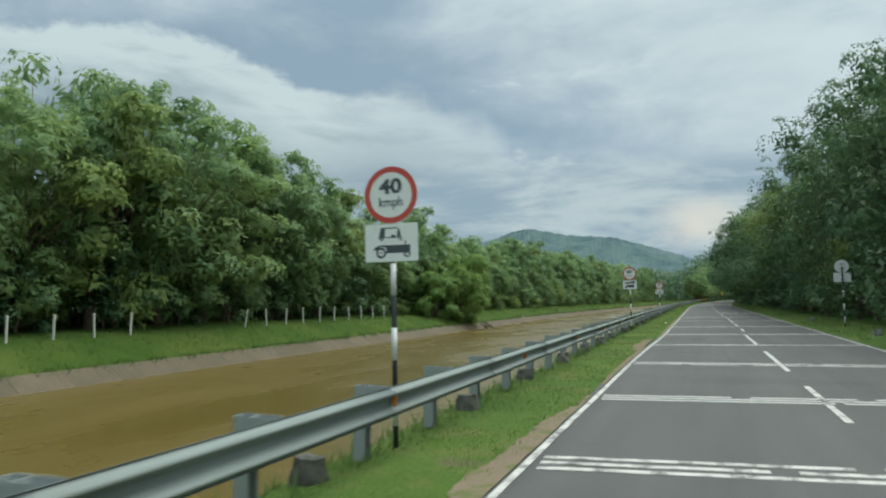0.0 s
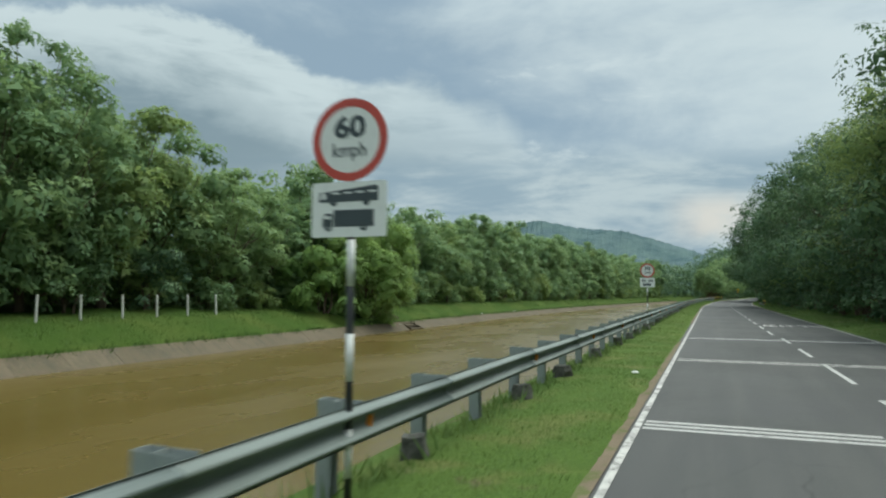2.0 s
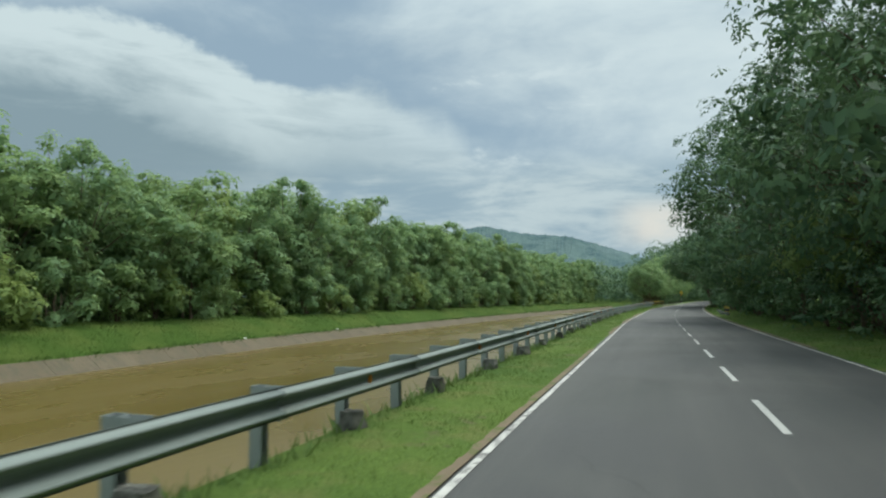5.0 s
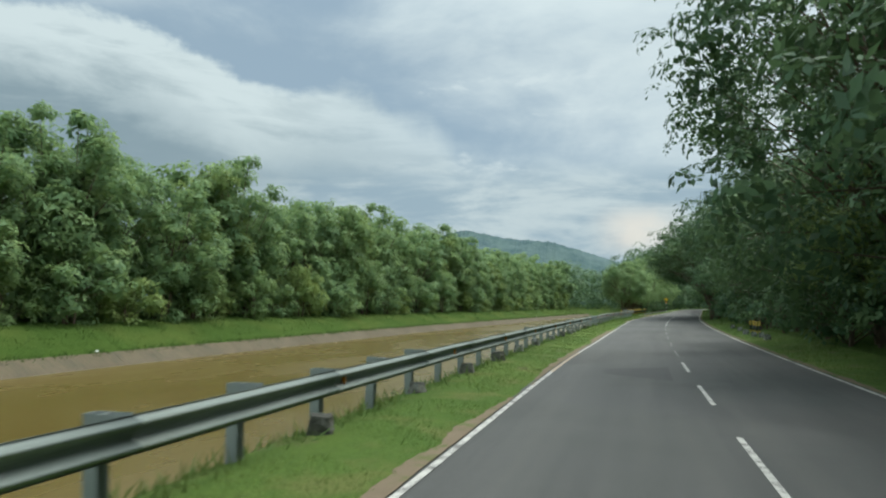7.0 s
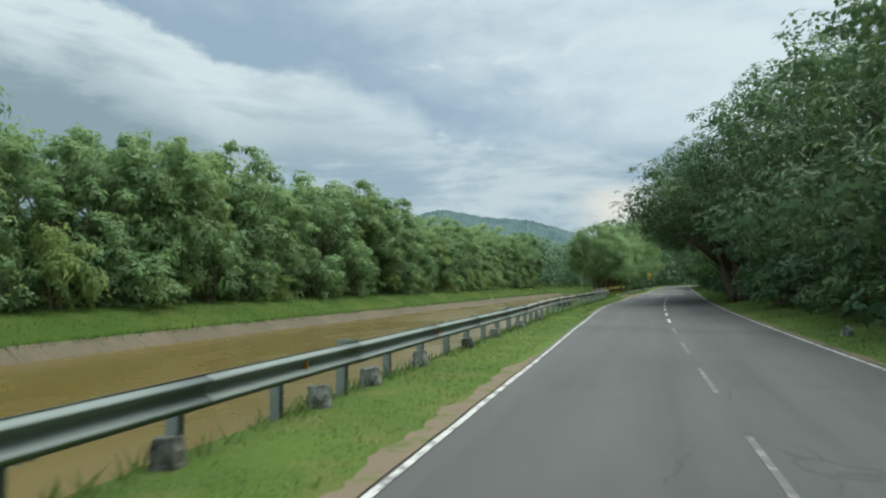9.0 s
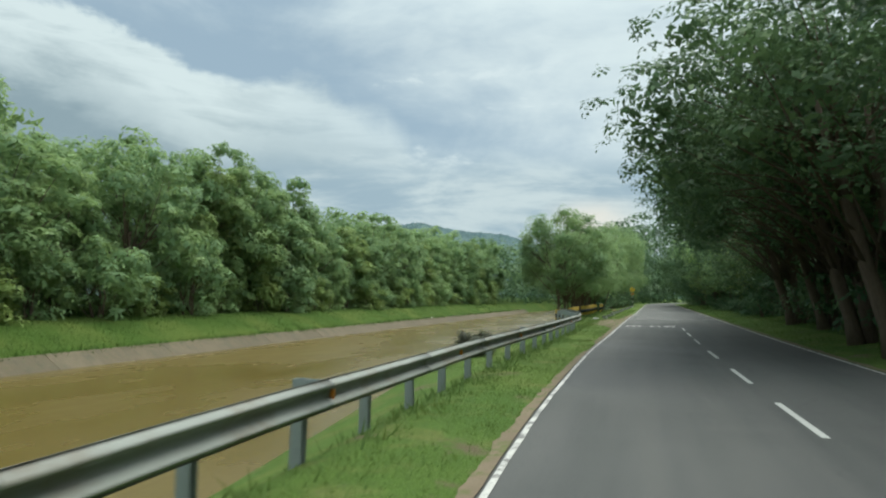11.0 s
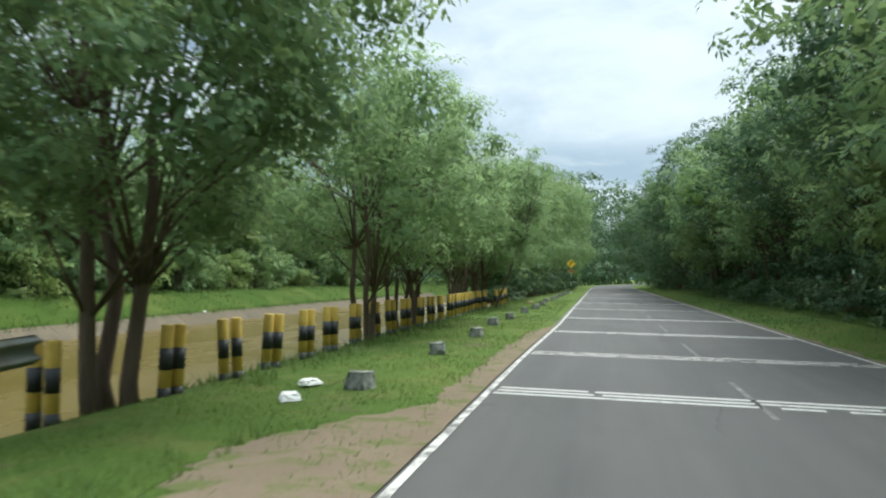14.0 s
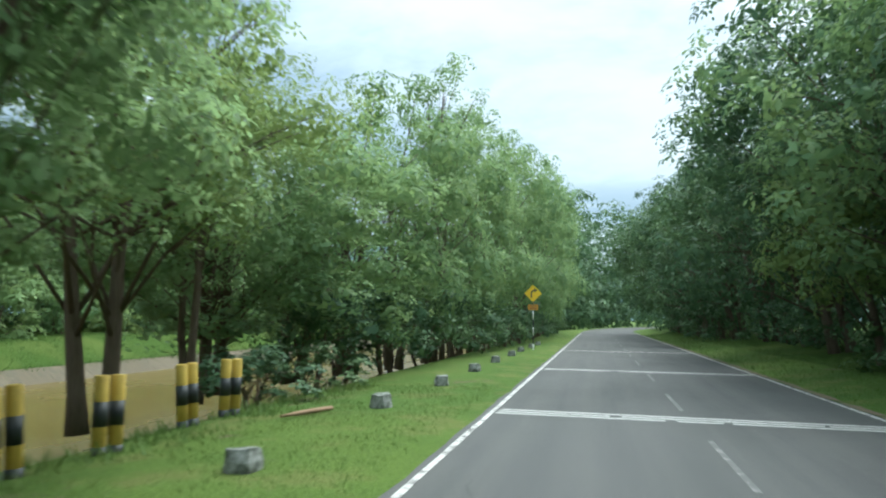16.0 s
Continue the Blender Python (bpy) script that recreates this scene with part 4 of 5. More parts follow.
def bend_sign(y, off):
    sign = thing("bend_sign", Matrix.Translation(at(y, off)), "yellow diamond bend warning sign with small orange plate on banded pole", "road sign")
    banded_pole(sign, 1.98, band=0.42)
    cz = 2.86
    bm = bmesh.new()
    plate(bm, [(0.0, cz - 0.44), (0.44, cz), (0.0, cz + 0.44), (-0.44, cz)], 0.003, Matrix.Translation((0, -0.045, 0)))
    diamond = part("diamond", bm, SIGN_YELLOW, sign)
    inner, outer = [], []
    for i in range(9):
        a = radians(180 - 75 * i / 8)
        inner.append((0.10 + 0.155 * math.cos(a), cz - 0.03 + 0.155 * math.sin(a)))
        outer.append((0.10 + 0.225 * math.cos(a), cz - 0.03 + 0.225 * math.sin(a)))
    for i in range(8):
        shape(diamond, "arrow", [inner[i], inner[i + 1], outer[i + 1], outer[i]], -0.0485)
    shape(diamond, "arrow", rect(-0.125, cz - 0.22, -0.055, cz - 0.03), -0.0485)
    shape(diamond, "arrow", [(0.05, cz + 0.05), (0.05, cz + 0.27), (0.2, cz + 0.16)], -0.0487)
    bm = bmesh.new()
    plate(bm, rounded(0.50, 0.27, 0.015, 2.16), 0.003, Matrix.Translation((0, -0.045, 0)))
    label_plate = part("plate", bm, SIGN_ORANGE, sign, "small orange plate")
    for z in (2.22, 2.11):
        shape(label_plate, "writing_bar", rect(-0.18, z - 0.02, 0.18, z + 0.02), -0.0485)


bend_sign(281.6, -4.6)


# ------------------------------------------------------------ stones, bollards, fence, steps
def lump(bm, size, rough, seed, taper=0.85, cuts=2):
    """A block with worn corners."""
    box(bm, size, Matrix.Translation((0, 0, size[2] / 2)))
    bmesh.ops.subdivide_edges(bm, edges=bm.edges[:], cuts=cuts, use_grid_fill=True)
    for v in bm.verts:
        k = 1 - (1 - taper) * v.co.z / size[2]
        corner = sum(abs(c) / (s / 2) > 0.9 for c, s in ((v.co.x, size[0]), (v.co.y, size[1]))) + (v.co.z > size[2] * 0.9)
        v.co.x *= k * (1 - 0.07 * max(0, corner - 1))
        v.co.y *= k * (1 - 0.07 * max(0, corner - 1))
        v.co += Vector([rough * noise.noise(v.co * 6 + Vector((seed, a * 3.3, 0))) for a in range(3)])
    return bm


def stone_mesh(size, rough, seed, mat, taper):
    bm = lump(bmesh.new(), size, rough, seed, taper)
    me = bpy.data.meshes.new("marker_stone")
    bm.to_mesh(me), bm.free()
    me.materials.append(mat)
    return me


dark_stones = [stone_mesh((0.38, 0.32, 0.34), 0.035, s * 7.7, OLD_STONE, 0.8) for s in range(4)]
pale_stones = [stone_mesh((0.36, 0.34, 0.36), 0.03, 50 + s * 5.1, PALE_STONE, 0.82) for s in range(3)]
for i, y in enumerate((-3.0, 1.2, 5.5, 9.9, 14.0, 18.0, 21.8, 25.4, 29.2, 33.4, 37.6, 41.8, 44.9, 49.5, 54.1, 57.2, 60.1, 64.4, 68.2, 71.8, 75.3, 79.7, 83.6, 87.1, 91.2, 95.4, 99.6, 103.8, 108.4, 112.9, 117.1, 121.0, 124.7, 128.6, 132.5, 137.1,
                       140.6, 143.7, 145.7, 148.2, 152.0, 155.7, 160.0, 164.4)):
    ob = new("marker_stone", pale_stones[i % 3] if y > 124 and i % 4 else dark_stones[i % 4])
    ob.matrix_basis = Matrix.Translation(at(y, -5.08 + random.uniform(-0.06, 0.06), -0.05)) @ pose(0, 0, 0, random.uniform(-5, 5), random.uniform(-5, 5), random.uniform(-25, 25)) @ Matrix.Diagonal((*[random.uniform(0.75, 0.95)] * 2, random.uniform(0.7, 0.95), 1))
    tagged(ob, "squat block stone with worn lime wash below the rail" if y > 124 and i % 4 else "squat weathered grey marker stone in the grass below the rail", "marker stone", "marker stones along the verge")
for i, (y, off) in enumerate(((221.8, -5.05), (226.3, -5.0), (230.5, -4.95), (235.2, -5.2), (238.4, -5.08), (243.2, -5.03), (247.6, -4.95), (251.8, -4.95), (257.2, -5.15), (261.5, -5.0), (266.1, -5.0), (270.6, -5.0), (275.3, -4.95), (279.5, -5.0), (284.0, -4.9), (288.5, -4.9))):
    ob = new("marker_stone", pale_stones[i % 3])
    ob.matrix_basis = Matrix.Translation(at(y, off, -0.13)) @ pose(0, 0, 0, random.uniform(-4, 4), random.uniform(-4, 4), random.uniform(-20, 20))
    tagged(ob, "pale lime-washed block stone in the grass verge", "marker stone", "pale stones along the verge")
for i, (y, off) in enumerate(((30.0, 4.3), (47.0, 4.4), (140.5, 4.27), (142.8, 4.34), (143.9, 4.13), (147.1, 4.1), (152.0, 4.3), (157.0, 4.3))):
    ob = new("marker_stone", pale_stones[i % 3])
    ob.matrix_basis = Matrix.Translation(at(y, off, 0.02)) @ pose(0, 0, 0, 0, 0, random.uniform(-20, 20)) @ Matrix.Diagonal((0.8, 0.8, 0.8, 1))
    tagged(ob, "pale block stone at the foot of the trees", "marker stone", "pale stones across the road")


def bollard(m, label, group, height=1.02):
    """Two round banded posts standing close together."""
    b = thing("bollard", m, label, "bollard", group)
    for x in (-0.125, 0.125):
        bm = bmesh.new()
        tube_bm(bm, [(x, 0, -0.25), (x, 0, height - 0.015), (x, 0, height)], [0.088, 0.088, 0.075], 14)
        post = part("post", bm, YELLOW, b)
        for z0, z1 in ((height - 0.62, height - 0.32), (-0.05, height - 0.86)):
            bm = bmesh.new()
            tube_bm(bm, [(x, 0, z0), (x, 0, z1)], [0.0905, 0.0905], 14)
            part("band", bm, BLACK, post, "black painted band")
    return b


first = bollard(Matrix.Translation(at(219.9, -8.35, -0.3)), "pair of round posts banded yellow and black", "banded bollards on the canal bank")
for y in (221.5, 223.1, 224.5, 226.2, 227.7, 229.6, 231.4, 232.9, 234.3, 235.8, 237.2, 238.6, 240.2, 242.0, 243.5, 245.0, 246.7, 248.1, 250.0, 251.4, 252.9, 255.2, 256.5):
    off = -7.78 + 0.12 * math.sin(y * 0.4) + (0.36 if 250.5 < y < 254 else 0.0)
    copy_thing(first, Matrix.Translation(at(y, off, -0.20)) @ pose(0, 0, 0, random.uniform(-3, 3), random.uniform(-3, 3), 74 + random.uniform(-12, 12)))
far_side = [copy_thing(first, Matrix.Translation(at(y, 4.7, -0.05)) @ pose(0, 0, 0, random.uniform(-3, 3), random.uniform(-3, 3), random.uniform(-9, 9)) @ Matrix.Diagonal((1, 1, 1, 1))) for y in (147.0, 148.2, 149.4)]
for ob in far_side:
    ob.scale = (0.6, 0.6, 0.8)
    tagged(ob, "short pair of dark banded posts under the trees", group="short posts across the road")

# fence posts on the far bank
bm = bmesh.new()
box(bm, (0.11, 0.11, 1.75), Matrix.Translation((0, 0, 0.5)), 0.012)
post_me = bpy.data.meshes.new("fence_post")
bm.to_mesh(post_me), bm.free()
post_me.materials.append(POST_CONCRETE)
for i, y in enumerate((18.1, 20.9, 23.8, 26.6, 29.4, 32.2, 44.0, 46.9, 49.8, 52.6, 55.5, 58.3, 61.3, 64.1, 66.9, 69.8)):
    ob = new("fence_post", post_me)
    ob.matrix_basis = Matrix.Translation(at(y, -35.0, -0.05)) @ pose(0, 0, 0, random.uniform(-3, 3), 12 if i == 6 else random.uniform(-3, 3), random.uniform(-9, 9))
    tagged(ob, "thin pale concrete fence post at the edge of the wood", "fence post", "fence posts on the far bank")


def steps(y, label, a, b, rungs, width=2.3):
    """A flight of concrete treads between two stringers, from a to b (offset, height)."""
    st = thing("bank_steps", Matrix.Translation(at(y, a[0], a[1])), label, "steps", "steps down the far bank")
    run, rise = b[0] - a[0], b[1] - a[1]
    long, tilt = math.hypot(run, rise), math.degrees(math.atan2(rise, run))
    for side in (-width / 2, width / 2):
        bm = bmesh.new()
        box(bm, (long, 0.14, 0.20), Matrix.Translation((run / 2, side, rise / 2 + 0.04)) @ pose(0, 0, 0, 0, -tilt, 0), 0.015)
        part("stringer", bm, CONCRETE, st)
    for i in range(rungs):
        k = (i + 0.3) / rungs
        bm = bmesh.new()
        box(bm, (0.24, width - 0.14, 0.10), Matrix.Translation((run * k, 0, rise * k + 0.08)), 0.012)
        part("tread", bm, CONCRETE, st)


steps(94.6, "weathered concrete steps running into the canal water", (-29.75, WATER_Z - 0.02), (-31.25, -1.42), 3)
steps(93.2, "weathered concrete steps climbing the grassy far bank", (-31.9, -1.12), (-34.6, -0.06), 5)

bm = bmesh.new()
tube_bm(bm, [(0, 0, 0.05), (0.5, 0.25, 0.07), (1.1, 0.6, 0.08), (1.7, 1.0, 0.07)], [0.035, 0.07, 0.075, 0.06], 10)
me = bpy.data.meshes.new("fallen_branch")
bm.to_mesh(me), bm.free()
me.materials.append(LOG)
log = new("fallen_branch", me)
log.matrix_basis = Matrix.Translation(at(255.6, -6.3, -0.02)) @ pose(0, 0, 0, 0, 0, 40) @ Matrix.Diagonal((0.62, 0.62, 0.55, 1))
tagged(log, "peeled brown branch lying in the grass", "branch")

for i, (y, off, z, s) in enumerate(((187.7, -31.7, -1.45, 0.55), (92.6, -31.0, -1.62, 0.35), (121.0, -31.4, -1.33, 0.3), (137.0, -31.4, -1.32, 0.3), (45.8, -3.75, 0.05, 0.14), (222.0, -5.85, 0.0, 0.3), (220.8, -5.6, 0.0, 0.34), (262.0, -31.4, -1.35, 0.35))):
    bm = lump(bmesh.new(), (1.0, 0.8, 0.35), 0.12, 90 + i * 3.0, 0.7)
    me = bpy.data.meshes.new("litter")
    bm.to_mesh(me), bm.free()
    me.materials.append(LITTER)
    ob = new("litter", me)
    ob.matrix_basis = Matrix.Translation(at(y, off, z)) @ pose(0, 0, 0, 0, 0, i * 50) @ Matrix.Diagonal((s, s, s * 0.7, 1))
    tagged(ob, "crumpled white scrap lying on the bank", "litter", "litter on the banks")


# ------------------------------------------------------------ trees
def leaf_cloud(centres, radii, counts, size, seed, flat=0.8, droop=0.35, inner=0.6, whorl=14, core=0.2, four=False):
    """Domed sprays of drooping leaves, strewn over clumps and thickest on their outer and upper sides; core: the share of larger leaves deep inside."""
    r = np.random.default_rng(seed)
    pos, out, hearts, heart_normals = [], [], [], []
    for c, rad, count in zip(centres, radii, counts):
        count = max(4, count // whorl)
        d = r.normal(size=(count, 3))
        d[:, 2] += 0.5
        d /= np.linalg.norm(d, axis=1, keepdims=True)
        depth = inner + (1.03 - inner) * r.random((count, 1)) ** 0.55
        lumpy = 1 + 0.15 * np.sin(d[:, :1] * 7 + c[0]) * np.sin(d[:, 1:2] * 6 + c[1] * 2) + 0.07 * np.clip(r.normal(size=(count, 1)), -2, 1.4)
        pos.append(np.array(c) + d * depth * lumpy * rad * np.array([1, 1, flat]))
        out.append(d)
        if core:
            deep = max(10, int(count * whorl * core))
            d = r.normal(size=(deep, 3))
            d /= np.linalg.norm(d, axis=1, keepdims=True)
            spot = np.array(c) + d * rad * (0.25 + 0.45 * r.random((deep, 1)) ** 0.7) * np.array([1, 1, flat])
            along = np.cross(d, r.normal(size=d.shape)) + 0.35 * r.normal(size=d.shape) - np.array([0, 0, 0.3])
            along /= np.linalg.norm(along, axis=1, keepdims=True)
            side = np.cross(along, d)
            s = size * 1.9 * (0.75 + 0.5 * r.random((deep, 1)))
            if four:
                hearts.append(np.stack([spot - along * s * 0.5, spot + side * s * 0.26, spot + along * s * 0.6 - d * s * 0.1, spot - side * s * 0.26], 1))
            else:
                hearts.append(np.stack([spot - along * s * 0.4 + side * s * 0.28, spot + along * s * 0.75, spot - along * s * 0.4 - side * s * 0.28], 1))
            soft = d + np.array([0, 0, 0.3]) + r.normal(size=d.shape) * 0.25
            heart_normals.append(np.repeat(soft / np.linalg.norm(soft, axis=1, keepdims=True), 4 if four else 3, axis=0))
    pos, out = np.concatenate(pos), np.concatenate(out)
    axis = out * 0.6 + np.array([0, 0, 0.75]) + r.normal(size=out.shape) * 0.25
    axis /= np.linalg.norm(axis, axis=1, keepdims=True)
    one = np.cross(axis, r.normal(size=out.shape))
    one /= np.linalg.norm(one, axis=1, keepdims=True) + 1e-9
    two = np.cross(axis, one)
    grow = size * (0.8 + 0.4 * r.random((len(pos), 1)))
    wide = 1.75 * size * (0.7 + 0.7 * r.random((len(pos), 1)))
    leaves_of, normals = [], []
    for k in range(whorl):
        a = 2 * np.pi * (k * 0.381966) + r.uniform(-0.5, 0.5, (len(pos), 1))
        q = math.sqrt((k + 0.6) / whorl) * (0.85 + 0.3 * r.random((len(pos), 1)))
        radial = np.cos(a) * one + np.sin(a) * two
        along = radial - droop * (0.3 + 1.5 * q) * axis - np.array([0, 0, 0.3]) * droop + r.normal(size=pos.shape) * 0.22
        along /= np.linalg.norm(along, axis=1, keepdims=True)
        side = np.cross(along, axis)
        side /= np.linalg.norm(side, axis=1, keepdims=True) + 1e-9
        up = np.cross(side, along)
        s = grow * (0.75 + 0.5 * r.random((len(pos), 1)))
        root = pos + wide * (radial * (q - 0.25) + axis * 0.5 * (1 - q * q)) + r.normal(size=pos.shape) * size * 0.15
        soft = axis * 0.5 + radial * q * 0.5 + out * 0.45 + up * 0.3 + r.normal(size=out.shape) * 0.12
        soft /= np.linalg.norm(soft, axis=1, keepdims=True)
        if four:
            leaves_of.append(np.stack([root, root + along * s * 0.5 + side * s * 0.30, root + along * s * 1.05 - up * s * 0.14, root + along * s * 0.5 - side * s * 0.30], 1))
        else:
            leaves_of.append(np.stack([root + side * s * 0.33, root + along * s * 1.1 - up * s * 0.12, root - side * s * 0.33 + up * s * 0.05], 1))
        normals.append(soft)
    w = 4 if four else 3
    leaves_of = np.concatenate(leaves_of).reshape(-1, 3)
    normals = np.repeat(np.concatenate(normals), w, axis=0)
    if core:
        leaves_of = np.concatenate([leaves_of, np.concatenate(hearts).reshape(-1, 3)])
        normals = np.concatenate([normals, np.concatenate(heart_normals)])
    return leaves_of, np.arange(len(leaves_of)).reshape(-1, w), normals


def fast_mesh(name, verts, faces, mat, normals=None):
    me = bpy.data.meshes.new(name)
    me.vertices.add(len(verts))
    me.vertices.foreach_set("co", np.asarray(verts, np.float32).ravel())
    me.loops.add(faces.size)
    me.loops.foreach_set("vertex_index", faces.ravel().astype(np.int32))
    me.polygons.add(len(faces))
    me.polygons.foreach_set("loop_start", np.arange(0, faces.size, faces.shape[1], dtype=np.int32))
    me.materials.append(mat)
    me.update(calc_edges=True)
    if normals is not None:             # leaves take their shade from the clump that they sit on
        me.normals_split_custom_set_from_vertices(normals.tolist())
    return me


def tree(name, label, category, seed, height, spread, base, leaf, count, mat, stems=1, clumps=18, lean=0.0, group="", droop=0.2, sparse=0.74, girth=1.0, m=None, core=0.2, face=0):
    """A tree: tapered stems with limbs that run to clumps of leaves. base: where the crown starts; face: the side (+x or -x) that has the light and the most leaves."""
    r = random.Random(seed)
    holder = thing(name, m or Matrix(), label, category, group)
    mid = (height + base) / 2
    half = (height - base) / 2
    centres, radii = [], []
    for i in range(clumps):
        a, u = i * 2.399963 + r.uniform(-0.4, 0.4), (i + 0.5) / clumps
        zz = -0.92 + 1.84 * u
        rr = spread * math.sqrt(max(0.04, 1 - zz * zz * 0.85)) * r.uniform(0.55, 1.0)
        rad = spread * (0.20 + 0.26 * r.random() ** 1.3) * (1.1 - 0.2 * u)
        shift = lean * (1 - ((zz + 0.4) / 1.4) ** 2)          # the crown hangs out most at its lower half
        centres.append((rr * math.cos(a) + shift, rr * math.sin(a), mid + zz * (half - rad * 0.6)))
        radii.append(rad)
    centres.append((lean * 0.6, 0, mid + half * 0.2)), radii.append(spread * 0.5)
    weight = np.array(radii) ** 2
    if face:
        weight *= np.array([0.4 if c[0] * face < -0.25 * spread + lean * face * 0.5 else 1.0 for c in centres])
    counts = np.maximum(20, (count * weight / weight.sum()).astype(int))
    bm = bmesh.new()
    tops = []
    for s in range(stems):
        a = 2 * math.pi * s / stems + r.uniform(0, 1)
        foot = (0.24 * (stems > 1) * math.cos(a), 0.24 * (stems > 1) * math.sin(a), -0.4)
        top = (foot[0] * 2.4 + lean * 0.4 + r.uniform(-0.3, 0.3), foot[1] * 2.4 + r.uniform(-0.3, 0.3), base + half * 0.9)
        pts = [tuple(foot[k] + (top[k] - foot[k]) * t + (r.uniform(-0.12, 0.12) if 0 < t < 1 and k < 2 else 0) for k in range(3)) for t in (0, 0.12, 0.35, 0.6, 0.8, 1)]
        w = (0.035 * height * 0.5 + 0.05) * (0.75 if stems > 1 else 1.0) * girth
        tube_bm(bm, pts, [w * 1.35, w, w * 0.85, w * 0.68, w * 0.5, w * 0.3], 9 if leaf < 0.155 else 6)
        tops.append((pts, w))
    for i, c in enumerate(centres):
        pts, w = tops[i % len(tops)]
        start = Vector(pts[2 + i % 3])
        end = Vector(c)
        if end.z < start.z + 0.2:
            start = Vector(pts[1]).lerp(Vector(pts[2]), 0.7)
        bend = start.lerp(end, 0.5) + Vector((r.uniform(-0.3, 0.3), r.uniform(-0.3, 0.3), r.uniform(-0.1, 0.5)))
        tube_bm(bm, [start, bend, end], [w * 0.30, w * 0.18, w * 0.05], 5 if leaf < 0.155 else 3)
        for _ in range(2 if leaf < 0.155 else 0):
            off = Vector((r.uniform(-1, 1), r.uniform(-1, 1), r.uniform(-0.3, 0.8))) * radii[i] * 0.7
            tube_bm(bm, [bend, bend.lerp(end + off, 0.55) + Vector((0, 0, 0.1)), end + off], [w * 0.16, w * 0.1, w * 0.03], 5)
    part("trunk", bm, BARK, holder)
    verts, faces, normals = leaf_cloud(centres, radii, counts, leaf, seed, 0.78, droop, sparse, 14 if leaf > 0.155 else 10, core, leaf < 0.24)
    crown = new("crown", fast_mesh("crown", verts, faces, mat, normals))
    crown.parent = holder
    return holder


def place(y, off, z, turn, size, tall=1.0):
    return Matrix.Translation(at(y, off, z)) @ pose(0, 0, 0, 0, 0, turn) @ Matrix.Diagonal((size, size, size * tall, 1))


def put_copy(proto, m):
    """A copy of a tree at a pose that may also change its size."""
    ob = copy_thing(proto, Matrix())
    ob.matrix_basis = m
    return ob


BANK = "trees of the wood on the far bank"
kinds_far = [tree("broadleaf_tree", "tall dark green broadleaf tree on the far canal bank", "tree", 100 + i, h, s, b, 0.28, int(n_l * 1.8), mt, 1, cl, group=BANK, face=1, core=0.28)
             for i, (h, s, b, n_l, mt, cl) in enumerate(((13.0, 4.3, 0.0, 3700, LEAF_MID, 26), (12.0, 3.7, 0.0, 3300, LEAF_MID, 22), (14.0, 4.6, 0.2, 3900, LEAF_MID, 28), (12.5, 4.0, 0.0, 3500, LEAF_LIGHT, 20)))]
kinds_low = [tree("broadleaf_shrub", "leafy green shrub at the edge of the far wood", "shrub", 140 + i, h, s, 0.0, 0.28, int(n_l * 1.15), mt, 3, cl, group="shrubs at the edge of the far wood")
             for i, (h, s, n_l, mt, cl) in enumerate(((5.6, 2.9, 1800, LEAF_MID, 11), (4.6, 2.6, 1600, LEAF_LIGHT, 10), (6.4, 2.7, 1800, LEAF_MID, 12)))]
# darker copy of the edge shrubs; under-canopy shade is put into the leaf colour
shaded_low = tree("broadleaf_shrub", "leafy shrub with the shade of the far wood in its leaf colour", "shrub", 150, 5.2, 2.8, 0.0, 0.23, 2200, LEAF_SHADED, 3, 12, group="shrubs at the edge of the far wood")
kinds_back = [tree("broadleaf_tree", "tall broadleaf tree deep in the far wood", "tree", 170 + i, 14.5, 4.6, 2.0, 0.5, 1300, mt, 1, 16, group=BANK) for i, mt in enumerate((LEAF_MID, LEAF_MID))]

# height of the wood's skyline along the canal
SKYLINE = ((-20, 15.5), (29, 16.6), (36, 19.8), (42, 18.8), (47, 17.6), (53, 16.8), (60, 16.6), (68, 16.0), (78, 12.5), (86, 11.0), (91, 15.2), (97, 14.4), (104, 13.8), (112, 13.6), (120, 12.2), (132, 13.5), (141, 14.6), (150, 14.2), (162, 15.6), (175, 14.2), (183, 14.6),
           (194, 15.4), (204, 14.2), (214, 14.6), (222, 15.4), (232, 15.6), (241, 12.8), (252, 13.0), (270, 13.4), (290, 14.6), (310, 15.6), (400, 15.5))


def skyline(y):
    return float(np.interp(y, [p[0] for p in SKYLINE], [p[1] for p in SKYLINE]))


used = set()


def plant(proto, m):
    """Stands the first of a kind itself, then copies."""
    if proto.name not in used:
        used.add(proto.name)
        proto.matrix_basis = m
        return proto
    return put_copy(proto, m)


y = -6.0
i = 0
while y < 330:
    k = kinds_far[(i * 7 + i // 3) % 4]
    tall = (skyline(y) - 0.5 + random.uniform(-2.4, 1.0)) / (13.0, 12.0, 14.0, 12.5)[kinds_far.index(k)]
    wide = random.uniform(0.92, 1.18) * (1.0 if tall < 1.2 else 1.3)
    plant(k, place(y, -40.6 + random.uniform(-1.6, 1.6), 0.2, random.uniform(-55, 55), wide, tall / wide))
    y += random.uniform(4.3, 6.2)
    i += 1
for y in (36.5, 58.0, 91.0, 112.0, 141.5, 162.5, 183.0, 195.0, 223.0, 233.0, 262.0):      # crowns that rise above the rest
    plant(kinds_far[random.choice((0, 2))], place(y, -39.9, 0.2, random.uniform(-40, 40), 1.05, (skyline(y) + 0.3) / 13.5 / 1.05))
y, i = -4.0, 0
